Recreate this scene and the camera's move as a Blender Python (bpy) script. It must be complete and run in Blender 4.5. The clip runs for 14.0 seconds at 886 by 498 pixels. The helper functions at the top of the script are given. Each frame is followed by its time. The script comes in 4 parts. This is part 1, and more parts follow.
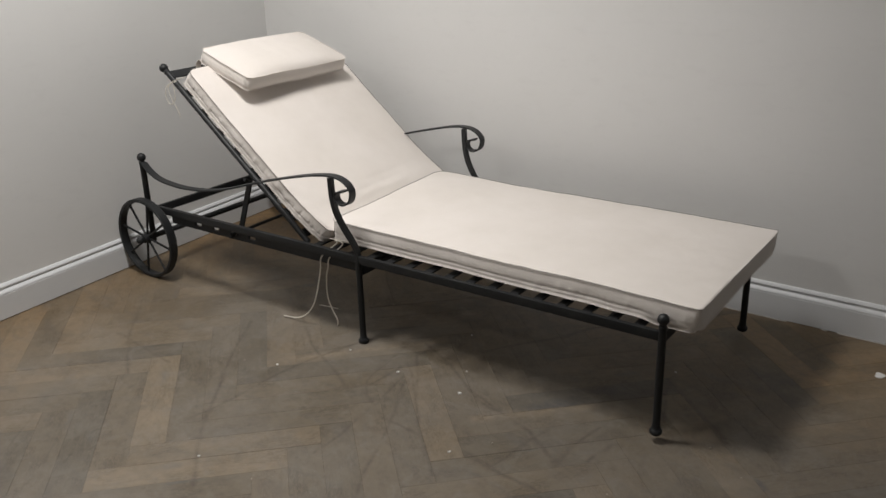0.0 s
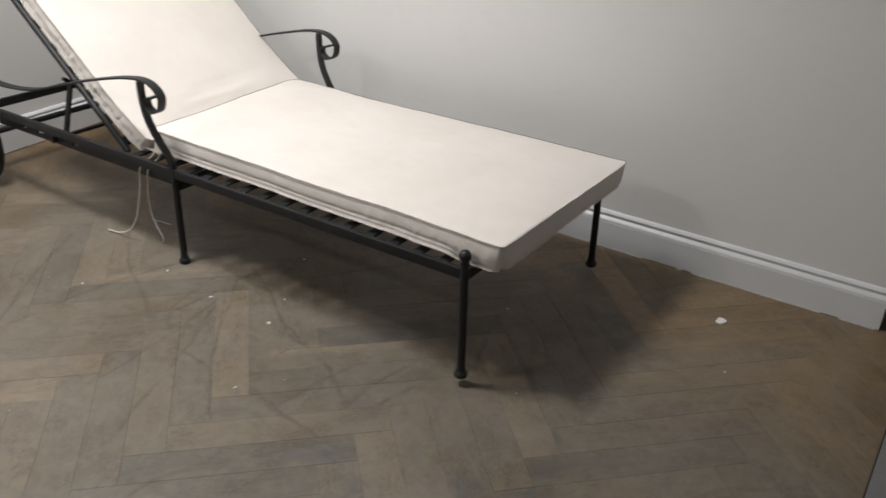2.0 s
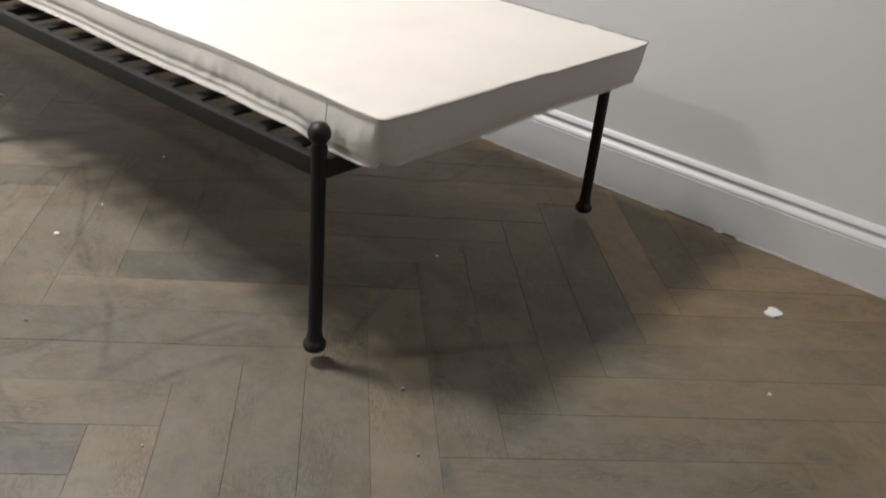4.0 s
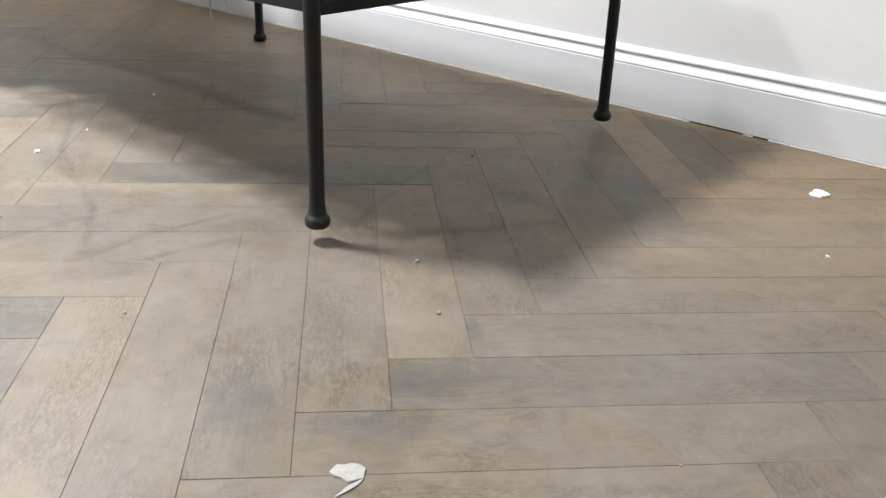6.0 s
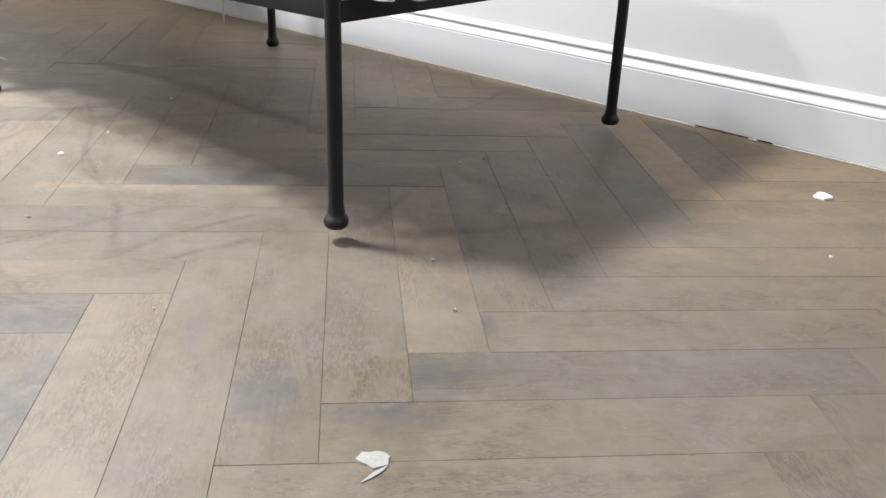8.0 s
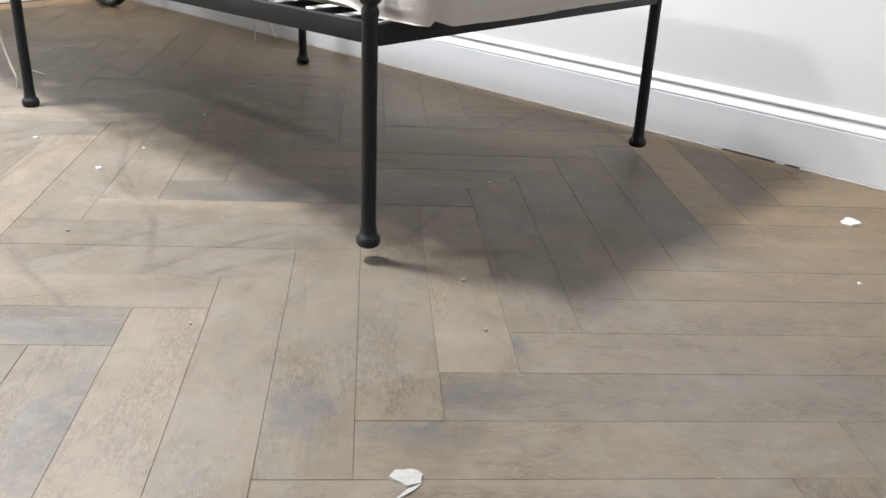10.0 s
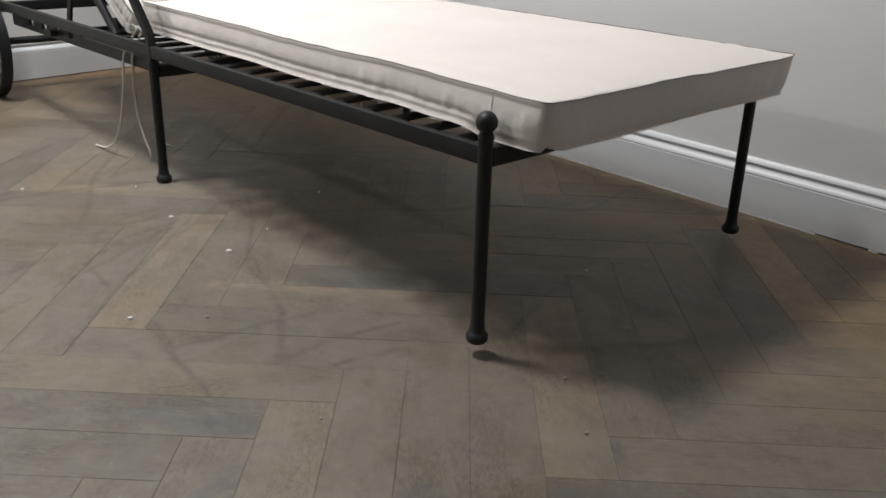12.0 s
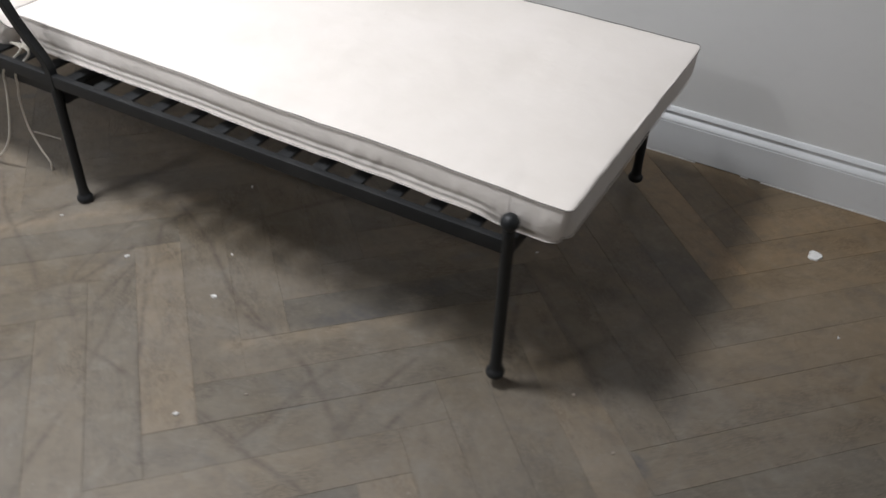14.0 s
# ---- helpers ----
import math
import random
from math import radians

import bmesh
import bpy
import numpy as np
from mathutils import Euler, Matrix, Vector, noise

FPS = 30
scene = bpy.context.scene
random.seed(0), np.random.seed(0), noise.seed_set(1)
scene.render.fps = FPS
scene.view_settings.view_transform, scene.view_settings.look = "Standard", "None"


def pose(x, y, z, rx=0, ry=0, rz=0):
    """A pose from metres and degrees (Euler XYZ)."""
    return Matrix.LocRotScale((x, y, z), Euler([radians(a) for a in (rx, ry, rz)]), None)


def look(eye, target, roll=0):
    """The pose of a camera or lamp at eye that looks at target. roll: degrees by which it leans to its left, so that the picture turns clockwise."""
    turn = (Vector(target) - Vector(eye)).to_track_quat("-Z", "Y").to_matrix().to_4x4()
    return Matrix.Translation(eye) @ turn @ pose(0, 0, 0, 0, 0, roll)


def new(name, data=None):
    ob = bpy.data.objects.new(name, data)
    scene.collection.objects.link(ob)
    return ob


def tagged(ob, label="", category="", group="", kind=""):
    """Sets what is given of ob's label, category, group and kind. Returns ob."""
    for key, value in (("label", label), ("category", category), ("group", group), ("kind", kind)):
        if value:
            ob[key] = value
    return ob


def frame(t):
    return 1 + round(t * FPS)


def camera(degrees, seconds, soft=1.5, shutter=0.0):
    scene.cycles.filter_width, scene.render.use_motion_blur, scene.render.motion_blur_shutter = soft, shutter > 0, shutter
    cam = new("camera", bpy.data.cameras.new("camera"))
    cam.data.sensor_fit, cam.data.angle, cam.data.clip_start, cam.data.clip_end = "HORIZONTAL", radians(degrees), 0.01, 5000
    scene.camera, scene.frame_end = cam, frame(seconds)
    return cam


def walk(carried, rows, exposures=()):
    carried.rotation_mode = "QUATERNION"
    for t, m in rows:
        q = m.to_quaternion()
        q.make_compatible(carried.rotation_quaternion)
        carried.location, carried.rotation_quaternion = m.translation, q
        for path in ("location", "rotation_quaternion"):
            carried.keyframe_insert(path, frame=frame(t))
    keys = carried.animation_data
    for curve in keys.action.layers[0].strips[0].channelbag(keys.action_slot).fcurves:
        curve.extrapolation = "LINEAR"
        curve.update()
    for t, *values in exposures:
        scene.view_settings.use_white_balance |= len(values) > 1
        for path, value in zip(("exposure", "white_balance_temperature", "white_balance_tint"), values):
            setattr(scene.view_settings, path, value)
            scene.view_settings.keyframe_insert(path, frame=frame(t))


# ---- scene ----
cam = camera(53.8, 14.0, shutter=0.4)
PATH = [
    (0, (0.263, 0.238, 1.283), (-0.79, 1.77, 0.545), -0.8),
    (0.5, (0.277, 0.234, 1.267), (-0.761, 1.768, 0.514), -1.3),
    (1, (0.376, 0.341, 1.257), (-0.618, 1.891, 0.476), -1.5),
    (1.5, (0.488, 0.509, 1.24), (-0.555, 1.989, 0.39), 2.1),
    (2, (0.501, 0.639, 1.245), (-0.454, 2.132, 0.318), 2.4),
    (2.5, (0.433, 0.874, 1.175), (-0.497, 2.379, 0.241), 2.8),
    (3, (0.4, 1.104, 1.133), (-0.624, 2.535, 0.182), 4.4),
    (3.5, (0.373, 1.311, 0.953), (-0.665, 2.717, -0.019), 7.1),
    (4, (0.359, 1.396, 0.751), (-0.689, 2.799, -0.215), 6.7),
    (4.2, (0.325, 1.416, 0.682), (-0.711, 2.852, -0.247), 5.9),
    (6.3, (0.38, 1.395, 0.465), (-0.734, 2.823, -0.382), 2.8),
    (6.5, (0.379, 1.392, 0.462), (-0.732, 2.822, -0.387), 2.8),
    (7, (0.387, 1.385, 0.469), (-0.725, 2.815, -0.379), 2.9),
    (7.5, (0.384, 1.375, 0.476), (-0.728, 2.805, -0.372), 2.9),
    (8, (0.386, 1.363, 0.48), (-0.733, 2.79, -0.363), 3.0),
    (10.3, (0.379, 1.335, 0.498), (-0.786, 2.742, -0.317), 3.5),
    (10.5, (0.37, 1.32, 0.531), (-0.797, 2.723, -0.287), 3.6),
    (11, (0.361, 1.266, 0.608), (-0.886, 2.605, -0.198), 2.7),
    (11.5, (0.367, 1.238, 0.658), (-0.949, 2.528, -0.118), 2.2),
    (12, (0.383, 1.278, 0.629), (-0.927, 2.574, -0.148), 2.4),
    (12.5, (0.385, 1.348, 0.605), (-0.831, 2.692, -0.242), 2.4),
    (12.6, (0.38, 1.366, 0.61), (-0.795, 2.72, -0.277), 2.4),
    (12.7, (0.371, 1.383, 0.627), (-0.741, 2.747, -0.324), 2.7),
    (12.8, (0.365, 1.393, 0.639), (-0.678, 2.763, -0.378), 3.0),
    (12.9, (0.357, 1.394, 0.671), (-0.606, 2.761, -0.427), 3.9),
    (13, (0.346, 1.392, 0.708), (-0.565, 2.747, -0.447), 4.3),
    (13.5, (0.247, 1.298, 0.976), (-0.61, 2.615, -0.261), 4.1),
    (14, (-0.001, 1.135, 1.112), (-0.694, 2.528, -0.145), 3.5),
]

EXPOSURES = [(0.0, -0.43, 6600, 10), (1.5, -0.15, 6550, 10), (2.0, -0.03, 6500, 10), (3.0, -0.24, 6530, 9), (3.5, -0.10, 6520, 9), (4.2, 0.62, 6530, 10), (6.3, 1.66, 6150, 10), (8.2, 1.62, 6120, 10), (10.3, 1.60, 6150, 10), (11.0, 0.94, 6240, 10), (11.5, 0.13, 6310, 10), (12.0, 0.19, 6340, 10), (12.5, 0.70, 6480, 14), (13.0, 1.60, 6070, 11), (13.5, 1.13, 6090, 10), (14.0, 0.12, 6130, 10)]
walk(cam, [(t, look(eye, target, roll)) for t, eye, target, roll in PATH], EXPOSURES)


# ---- light: two ceiling downlights of a closed room, and an added fill ----
world = bpy.data.worlds.new("room_world")
world.use_nodes = True
world.node_tree.nodes["Background"].inputs[0].default_value = (0.8, 0.85, 1.0, 1)
world.node_tree.nodes["Background"].inputs[1].default_value = 0.02
scene.world = world

ROOM_X0, ROOM_X1, ROOM_Y0, ROOM_Y1, ROOM_Z = -2.20, 5.2, -5.2, 2.986, 2.62
# the west wall is not square to the north wall
WEST_TURN = 2.8
WEST = pose(-2.533, ROOM_Y1, 0, 0, 0, WEST_TURN)


def downlight(x, y, watts, size, colour, beam):
    data = bpy.data.lights.new("downlight_or_fill", "AREA")
    data.shape, data.size, data.energy, data.color = "DISK", size, watts, colour
    data.spread = radians(beam)
    ob = new("downlight_or_fill", data)
    ob.location = (x, y, ROOM_Z - 0.015)
    return ob


WARM = (1.0, 0.983, 0.965)
downlight(-1.52, 1.64, 49, 0.52, WARM, 152)
downlight(-2.12, -0.42, 26, 0.30, WARM, 165)
# Added fill lamp over the unseen hall; brightens the mattress's foot end.
downlight(4.20, 1.80, 24, 0.34, WARM, 178)


# ---- materials ----
class Nodes:
    """A short way to write a node tree."""

    def __init__(self, name):
        self.mat = bpy.data.materials.new(name)
        self.mat.use_nodes = True
        self.tree = self.mat.node_tree
        self.shader = self.tree.nodes["Principled BSDF"]

    def put(self, kind, props=None, **inputs):
        node = self.tree.nodes.new(kind)
        props = props or {}
        if "operation" in props:
            node.operation = props["operation"]
        if "wave_type" in props:
            node.wave_type, node.bands_direction = props["wave_type"], props["bands_direction"]
        for key, value in inputs.items():
            self.set(node, key.replace("_", " "), value)
        return node

    def set(self, node, key, value):
        sock = node.inputs[int(key)] if key.isdigit() else node.inputs[key]
        if isinstance(value, bpy.types.NodeSocket):
            self.tree.links.new(value, sock)
        else:
            sock.default_value = value

    def maths(self, op, a, b=0.0, c=0.0):
        node = self.tree.nodes.new("ShaderNodeMath")
        node.operation = op
        for i, value in enumerate((a, b, c)):
            self.set(node, str(i), value)
        return node.outputs[0]

    def mix(self, factor, a, b, blend="MIX"):
        node = self.tree.nodes.new("ShaderNodeMix")
        node.data_type, node.blend_type = "RGBA", blend
        self.set(node, "0", factor)
        self.set(node, "6", a)
        self.set(node, "7", b)
        return node.outputs[2]

    def ramp(self, value, stops):
        node = self.tree.nodes.new("ShaderNodeValToRGB")
        while len(node.color_ramp.elements) < len(stops):
            node.color_ramp.elements.new(0.5)
        for el, (at, col) in zip(node.color_ramp.elements, stops):
            el.position = at
            el.color = (col, col, col, 1) if isinstance(col, float) else (*col, 1)
        self.set(node, "0", value)
        return node.outputs[0]

    def noise(self, vector, scale, detail=3.0, rough=0.55, distortion=0.0):
        node = self.put("ShaderNodeTexNoise", Scale=scale, Detail=detail, Roughness=rough, Distortion=distortion)
        if vector is not None:
            self.set(node, "Vector", vector)
        return node.outputs["Fac"]

    def scaled(self, vector, scale, offset=None):
        node = self.put("ShaderNodeMapping", Vector=vector, Scale=scale)
        if offset is not None:
            self.set(node, "Location", offset)
        return node.outputs[0]

    def bump(self, height, strength, distance):
        node = self.put("ShaderNodeBump", Strength=strength, Distance=distance, Height=height)
        self.set(self.shader, "Normal", node.outputs[0])

    def finish(self, colour=None, rough=None, metal=0.0, **more):
        if colour is not None:
            self.set(self.shader, "Base Color", colour)
        if rough is not None:
            self.set(self.shader, "Roughness", rough)
        self.set(self.shader, "Metallic", metal)
        for key, value in more.items():
            self.set(self.shader, key.replace("_", " "), value)
        return self.mat


# dark drag marks on the parquet, as lines of floor places
MARKS = [[(-2.19, 1.94), (-1.98, 1.72), (-1.8, 1.58)],
         [(-1.74, 2.02), (-1.6, 1.79), (-1.5, 1.66), (-1.38, 1.49), (-1.31, 1.42), (-1.21, 1.32)],
         [(-1.62, 2.14), (-1.46, 2.01), (-1.25, 1.9), (-1.15, 1.83)],
         [(-1.34, 2.11), (-1.4, 1.92), (-1.42, 1.79), (-1.43, 1.63), (-1.45, 1.5)],
         [(-1.14, 2.05), (-1.15, 1.92), (-1.21, 1.85)],
         [(-1.1, 2.01), (-1.07, 1.83), (-1.06, 1.67), (-1.06, 1.58)],
         [(-1.08, 1.99), (-0.95, 1.72), (-0.9, 1.57), (-0.86, 1.5)],
         [(-1.14, 2.08), (-1.03, 1.97), (-0.9, 1.81), (-0.76, 1.67)],
         [(-1.15, 1.88), (-1.01, 1.8), (-0.88, 1.79)],
         [(-1.16, 2.21), (-1.01, 2.13), (-0.84, 2.01), (-0.76, 2.0)],
         [(-1.12, 2.2), (-1.14, 2.13), (-1.04, 1.99)],
         [(-0.62, 1.99), (-0.64, 1.89), (-0.66, 1.76)],
         [(-0.75, 1.79), (-0.65, 1.77)],
         [(-0.66, 1.96), (-0.53, 1.87)],
         [(-2.04, 1.73), (-1.75, 1.69)]]
MARKS += [[(-0.90, 2.05), (-0.79, 2.01), (-0.66, 1.96), (-0.58, 1.91), (-0.53, 1.86)], [(-0.53, 1.86), (-0.53, 1.96), (-0.51, 2.07)], [(-0.45, 2.41), (-0.33, 2.30), (-0.22, 2.20)], [(-0.38, 2.19), (-0.41, 2.29), (-0.44, 2.36)]]
MARKS += [[(-0.75, 1.78), (-0.62, 1.76), (-0.51, 1.75)], [(-0.47, 1.92), (-0.45, 2.02)]]

# pale lines on plank edges, from place to place
PALE_EDGES = [((-0.80, 1.935), (-0.57, 2.160)), ((-1.45, 1.90), (-1.13, 2.25))]

# blue-grey knots: place, runs along the first diagonal, half length and half width of the stain
KNOTS = [(-0.170, 1.810, False, 0.060, 0.036), (-0.075, 1.945, True, 0.075, 0.026), (-0.060, 1.860, True, 0.070, 0.028), (-0.095, 2.055, False, 0.028, 0.018), (-0.655, 2.115, True, 0.110, 0.034),
         (-0.455, 1.715, True, 0.075, 0.030), (-0.570, 2.255, True, 0.060, 0.026), (0.235, 2.440, True, 0.022, 0.012), (-0.300, 1.640, False, 0.115, 0.042)]


def oak(name, joined):
    """Smoked, dusty oak. Each plank has its own tone; dust and scuffs run across the planks."""
    n = Nodes(name)
    if joined:
        tone = n.put("ShaderNodeNewGeometry").outputs["Random Per Island"]
        seed = tone
    else:
        info = n.put("ShaderNodeObjectInfo")
        split = n.put("ShaderNodeSeparateColor", Color=info.outputs["Color"])
        tone, seed, knotted = split.outputs[0], info.outputs["Random"], split.outputs[1]
    uv = n.put("ShaderNodeUVMap").outputs[0]
    shift = n.put("ShaderNodeCombineXYZ", X=n.maths("MULTIPLY", seed, 61.0), Y=n.maths("MULTIPLY", seed, 37.0), Z=n.maths("MULTIPLY", seed, 19.0)).outputs[0]
    place = n.put("ShaderNodeNewGeometry").outputs["Position"]
    base = n.ramp(tone, [(0.0, (0.090, 0.083, 0.075)), (0.3, (0.126, 0.110, 0.091)), (0.55, (0.148, 0.125, 0.099)), (0.8, (0.180, 0.149, 0.115)), (1.0, (0.222, 0.182, 0.139))])
    # soft clouding of the stain, in long and in short blots
    cloud = n.noise(n.scaled(uv, (5.0, 16.0, 1), shift), 1.0, 5.0, 0.62, 0.5)
    base = n.mix(n.ramp(cloud, [(0.32, 0.0), (0.70, 1.0)]), n.mix(1.0, base, (1.06, 1.055, 1.045, 1), "MULTIPLY"), n.mix(1.0, base, (0.93, 0.935, 0.935, 1), "MULTIPLY"))
    blot = n.noise(n.scaled(uv, (24.0, 34.0, 1), shift), 1.0, 6.0, 0.70, 0.9)
    base = n.mix(n.ramp(blot, [(0.50, 0.0), (0.66, 0.8)]), base, n.mix(1.0, base, (1.11, 1.10, 1.085, 1), "MULTIPLY"))
    base = n.mix(n.ramp(blot, [(0.33, 0.65), (0.47, 0.0)]), base, n.mix(1.0, base, (0.86, 0.85, 0.84, 1), "MULTIPLY"))
    base = n.mix(1.0, base, (0.915, 0.868, 0.765, 1), "MULTIPLY")
    # cathedral rings
    warp = n.noise(n.scaled(uv, (2.2, 9.0, 1), shift), 1.0, 2.0)
    ring = n.maths("FRACT", n.maths("MULTIPLY", warp, 17.0))
    ring = n.ramp(ring, [(0.0, 0.86), (0.35, 1.0), (0.85, 1.0), (1.0, 0.86)])
    mask = n.ramp(n.noise(n.scaled(uv, (4.0, 9.0, 1), n.put("ShaderNodeVectorMath", {"operation": "SCALE"}, **{"0": shift, "Scale": 1.7}).outputs[0]), 1.0, 1.0), [(0.52, 0.0), (0.66, 1.0)])
    ring = n.mix(mask, (1, 1, 1, 1), ring)
    # straight fine grain and open pores
    grain = n.noise(n.scaled(uv, (9.0, 260.0, 1), shift), 1.0, 4.0, 0.6)
    grain2 = n.ramp(grain, [(0.25, 0.95), (0.5, 1.0), (0.8, 1.02)])
    pore = n.ramp(n.noise(n.scaled(uv, (30.0, 420.0, 1), shift), 1.0, 2.0), [(0.29, 0.62), (0.40, 1.0)])
    base = n.mix(1.0, base, ring, "MULTIPLY")
    base = n.mix(1.0, base, grain2, "MULTIPLY")
    rough_spot = n.ramp(n.noise(n.scaled(uv, (6.0, 15.0, 1), n.put("ShaderNodeVectorMath", {"operation": "SCALE"}, **{"0": shift, "Scale": 3.1}).outputs[0]), 1.0, 3.0), [(0.50, 0.0), (0.66, 1.0)])
    base = n.mix(rough_spot, base, n.mix(1.0, base, n.ramp(grain, [(0.34, 0.88), (0.50, 1.0), (0.66, 1.03)]), "MULTIPLY"))
    base = n.mix(0.25, base, n.mix(1.0, base, pore, "MULTIPLY"))
    # short dark wavy crackle in the open grain, in patches
    patch = n.put("ShaderNodeVectorMath", {"operation": "SCALE"}, **{"0": shift, "Scale": 2.3}).outputs[0]
    vein = n.noise(n.scaled(uv, (36.0, 140.0, 1), shift), 1.0, 4.0, 0.62, 1.4)
    vein = n.ramp(n.maths("ABSOLUTE", n.maths("SUBTRACT", vein, 0.5)), [(0.0, 1.0), (0.065, 0.0)])
    open_grain = n.ramp(n.noise(n.scaled(uv, (7.0, 15.0, 1), patch), 1.0, 4.0, 0.6), [(0.48, 0.0), (0.60, 1.0)])
    base = n.mix(n.maths("MULTIPLY", vein, open_grain), base, n.mix(1.0, base, (0.55, 0.51, 0.46, 1), "MULTIPLY"))
    # nested growth lines of flat-sawn boards
    arch = n.maths("FRACT", n.maths("MULTIPLY", n.noise(n.scaled(uv, (4.0, 17.0, 1), patch), 1.0, 1.0, 0.4), 34.0))
    arch = n.ramp(arch, [(0.0, 1.0), (0.22, 0.0), (0.85, 0.0), (1.0, 1.0)])
    where = n.ramp(n.noise(n.scaled(uv, (3.5, 8.0, 1), n.put("ShaderNodeVectorMath", {"operation": "SCALE"}, **{"0": shift, "Scale": 4.1}).outputs[0]), 1.0, 2.0), [(0.55, 0.0), (0.66, 0.8)])
    base = n.mix(n.maths("MULTIPLY", arch, where), base, n.mix(1.0, base, (0.80, 0.77, 0.73, 1), "MULTIPLY"))
    # fine mottling without direction
    mottle = n.ramp(n.noise(n.scaled(uv, (1, 1, 1), shift), 40.0, 7.0, 0.75), [(0.30, 0.83), (0.50, 1.0), (0.70, 1.11)])
    base = n.mix(1.0, base, mottle, "MULTIPLY")
    # grey knots
    cell = n.put("ShaderNodeTexVoronoi", Vector=n.scaled(uv, (3.2, 11.0, 1), shift), Scale=1.0, Randomness=1.0)
    knot = n.ramp(n.maths("ADD", cell.outputs["Distance"], n.maths("MULTIPLY", n.noise(n.scaled(uv, (40, 90, 1), shift), 1.0, 3.0), 0.22)), [(0.12, 1.0), (0.30, 0.0)])
    pick = n.maths("GREATER_THAN", n.put("ShaderNodeSeparateColor", Color=cell.outputs["Color"]).outputs[0], 0.55)
    base = n.mix(n.maths("MULTIPLY", n.maths("MULTIPLY", knot, pick), 0.60), base, (0.092, 0.094, 0.098, 1))
    # dust lying over the floor
    dust = n.noise(n.scaled(place, (1, 1, 1)), 3.1, 6.0, 0.62, 0.6)
    dust = n.ramp(dust, [(0.38, 0.0), (0.72, 1.0)])
    speck = n.ramp(n.noise(place, 62.0, 3.0), [(0.35, 0.55), (0.7, 1.0)])
    dust_on = n.maths("MULTIPLY", n.maths("MULTIPLY", dust, speck), 0.55)
    base = n.mix(dust_on, base, (0.215, 0.196, 0.172, 1))
    film = n.ramp(n.noise(place, 13.0, 6.0, 0.68, 0.8), [(0.50, 0.0), (0.70, 0.32)])
    base = n.mix(film, base, (0.205, 0.192, 0.170, 1))
    grit = n.ramp(n.noise(place, 210.0, 3.0, 0.6), [(0.66, 0.0), (0.72, 0.5)])
    base = n.mix(grit, base, (0.30, 0.28, 0.25, 1))
    # browner, slightly lighter wood along the north wall, then along the west wall
    away = n.maths("ADD", n.put("ShaderNodeSeparateXYZ", Vector=place).outputs[1], n.maths("MULTIPLY", n.noise(place, 4.0, 3.0), 0.5))
    edge_tint = n.put("ShaderNodeMapRange", Value=away, **{"1": 2.50, "2": 2.92, "3": 0.0, "4": 0.9}).outputs[0]
    base = n.mix(edge_tint, base, n.mix(1.0, base, (1.30, 1.12, 0.86, 1), "MULTIPLY"))
    beside = n.maths("SUBTRACT", n.maths("MULTIPLY", n.noise(place, 3.4, 3.0), 0.5), n.put("ShaderNodeSeparateXYZ", Vector=place).outputs[0])
    edge_tint = n.put("ShaderNodeMapRange", Value=beside, **{"1": 2.15, "2": 2.65, "3": 0.0, "4": 0.85}).outputs[0]
    base = n.mix(edge_tint, base, n.mix(1.0, base, (1.22, 1.03, 0.78, 1), "MULTIPLY"))
    # dark drag marks and faint scratches
    bent = n.put("ShaderNodeVectorMath", {"operation": "ADD"}, **{"0": place, "1": n.put("ShaderNodeVectorMath", {"operation": "SCALE"}, **{"0": n.put("ShaderNodeTexNoise", Vector=place, Scale=1.7, Detail=1.0).outputs["Color"], "Scale": 0.55}).outputs[0]}).outputs[0]
    drag = None
    for angle, scale, width in ((0.35, 1.05, 0.016), (2.5, 1.3, 0.012)):
        turned = n.put("ShaderNodeMapping", Vector=bent, Rotation=(0, 0, angle)).outputs[0]
        across = n.put("ShaderNodeSeparateXYZ", Vector=turned).outputs[0]
        line = n.maths("ABSOLUTE", n.maths("SUBTRACT", n.maths("FRACT", n.maths("MULTIPLY", across, scale * 1.6)), 0.5))
        line = n.ramp(line, [(0.0, 1.0), (width, 0.0)])
        broken = n.ramp(n.noise(n.scaled(turned, (3.0, 1.3, 1)), 1.0, 3.0), [(0.52, 0.0), (0.66, 0.8)])
        line = n.maths("MULTIPLY", line, broken)
        drag = line if drag is None else n.maths("MAXIMUM", drag, line)

    def vec(op, a, b=None, **more):
        node = n.tree.nodes.new("ShaderNodeVectorMath")
        node.operation = op
        n.set(node, "0", a)
        if b is not None:
            n.set(node, "1", b)
        for key, value in more.items():
            n.set(node, key, value)
        return node.outputs["Value" if op in ("DOT_PRODUCT", "LENGTH") else "Vector"]

    if not joined:
        wander = vec("SUBTRACT", n.put("ShaderNodeTexNoise", Vector=place, Scale=9.0, Detail=2.0).outputs["Color"], (0.5, 0.5, 0.5))
        near = vec("ADD", place, vec("SCALE", wander, Scale=0.014))
        best = None
        for mark in MARKS:
            for (ax, ay), (bx, by) in zip(mark, mark[1:]):
                dx, dy = bx - ax, by - ay
                away = vec("SUBTRACT", near, (ax, ay, 0.0))
                along = n.maths("MULTIPLY", vec("DOT_PRODUCT", away, (dx, dy, 0.0)), 1 / (dx * dx + dy * dy))
                node = n.tree.nodes.new("ShaderNodeClamp")
                n.set(node, "0", along)
                foot = vec("SCALE", (dx, dy, 0.0), Scale=node.outputs[0])
                far = vec("LENGTH", vec("MULTIPLY", vec("SUBTRACT", away, foot), (1.0, 1.0, 0.0)))
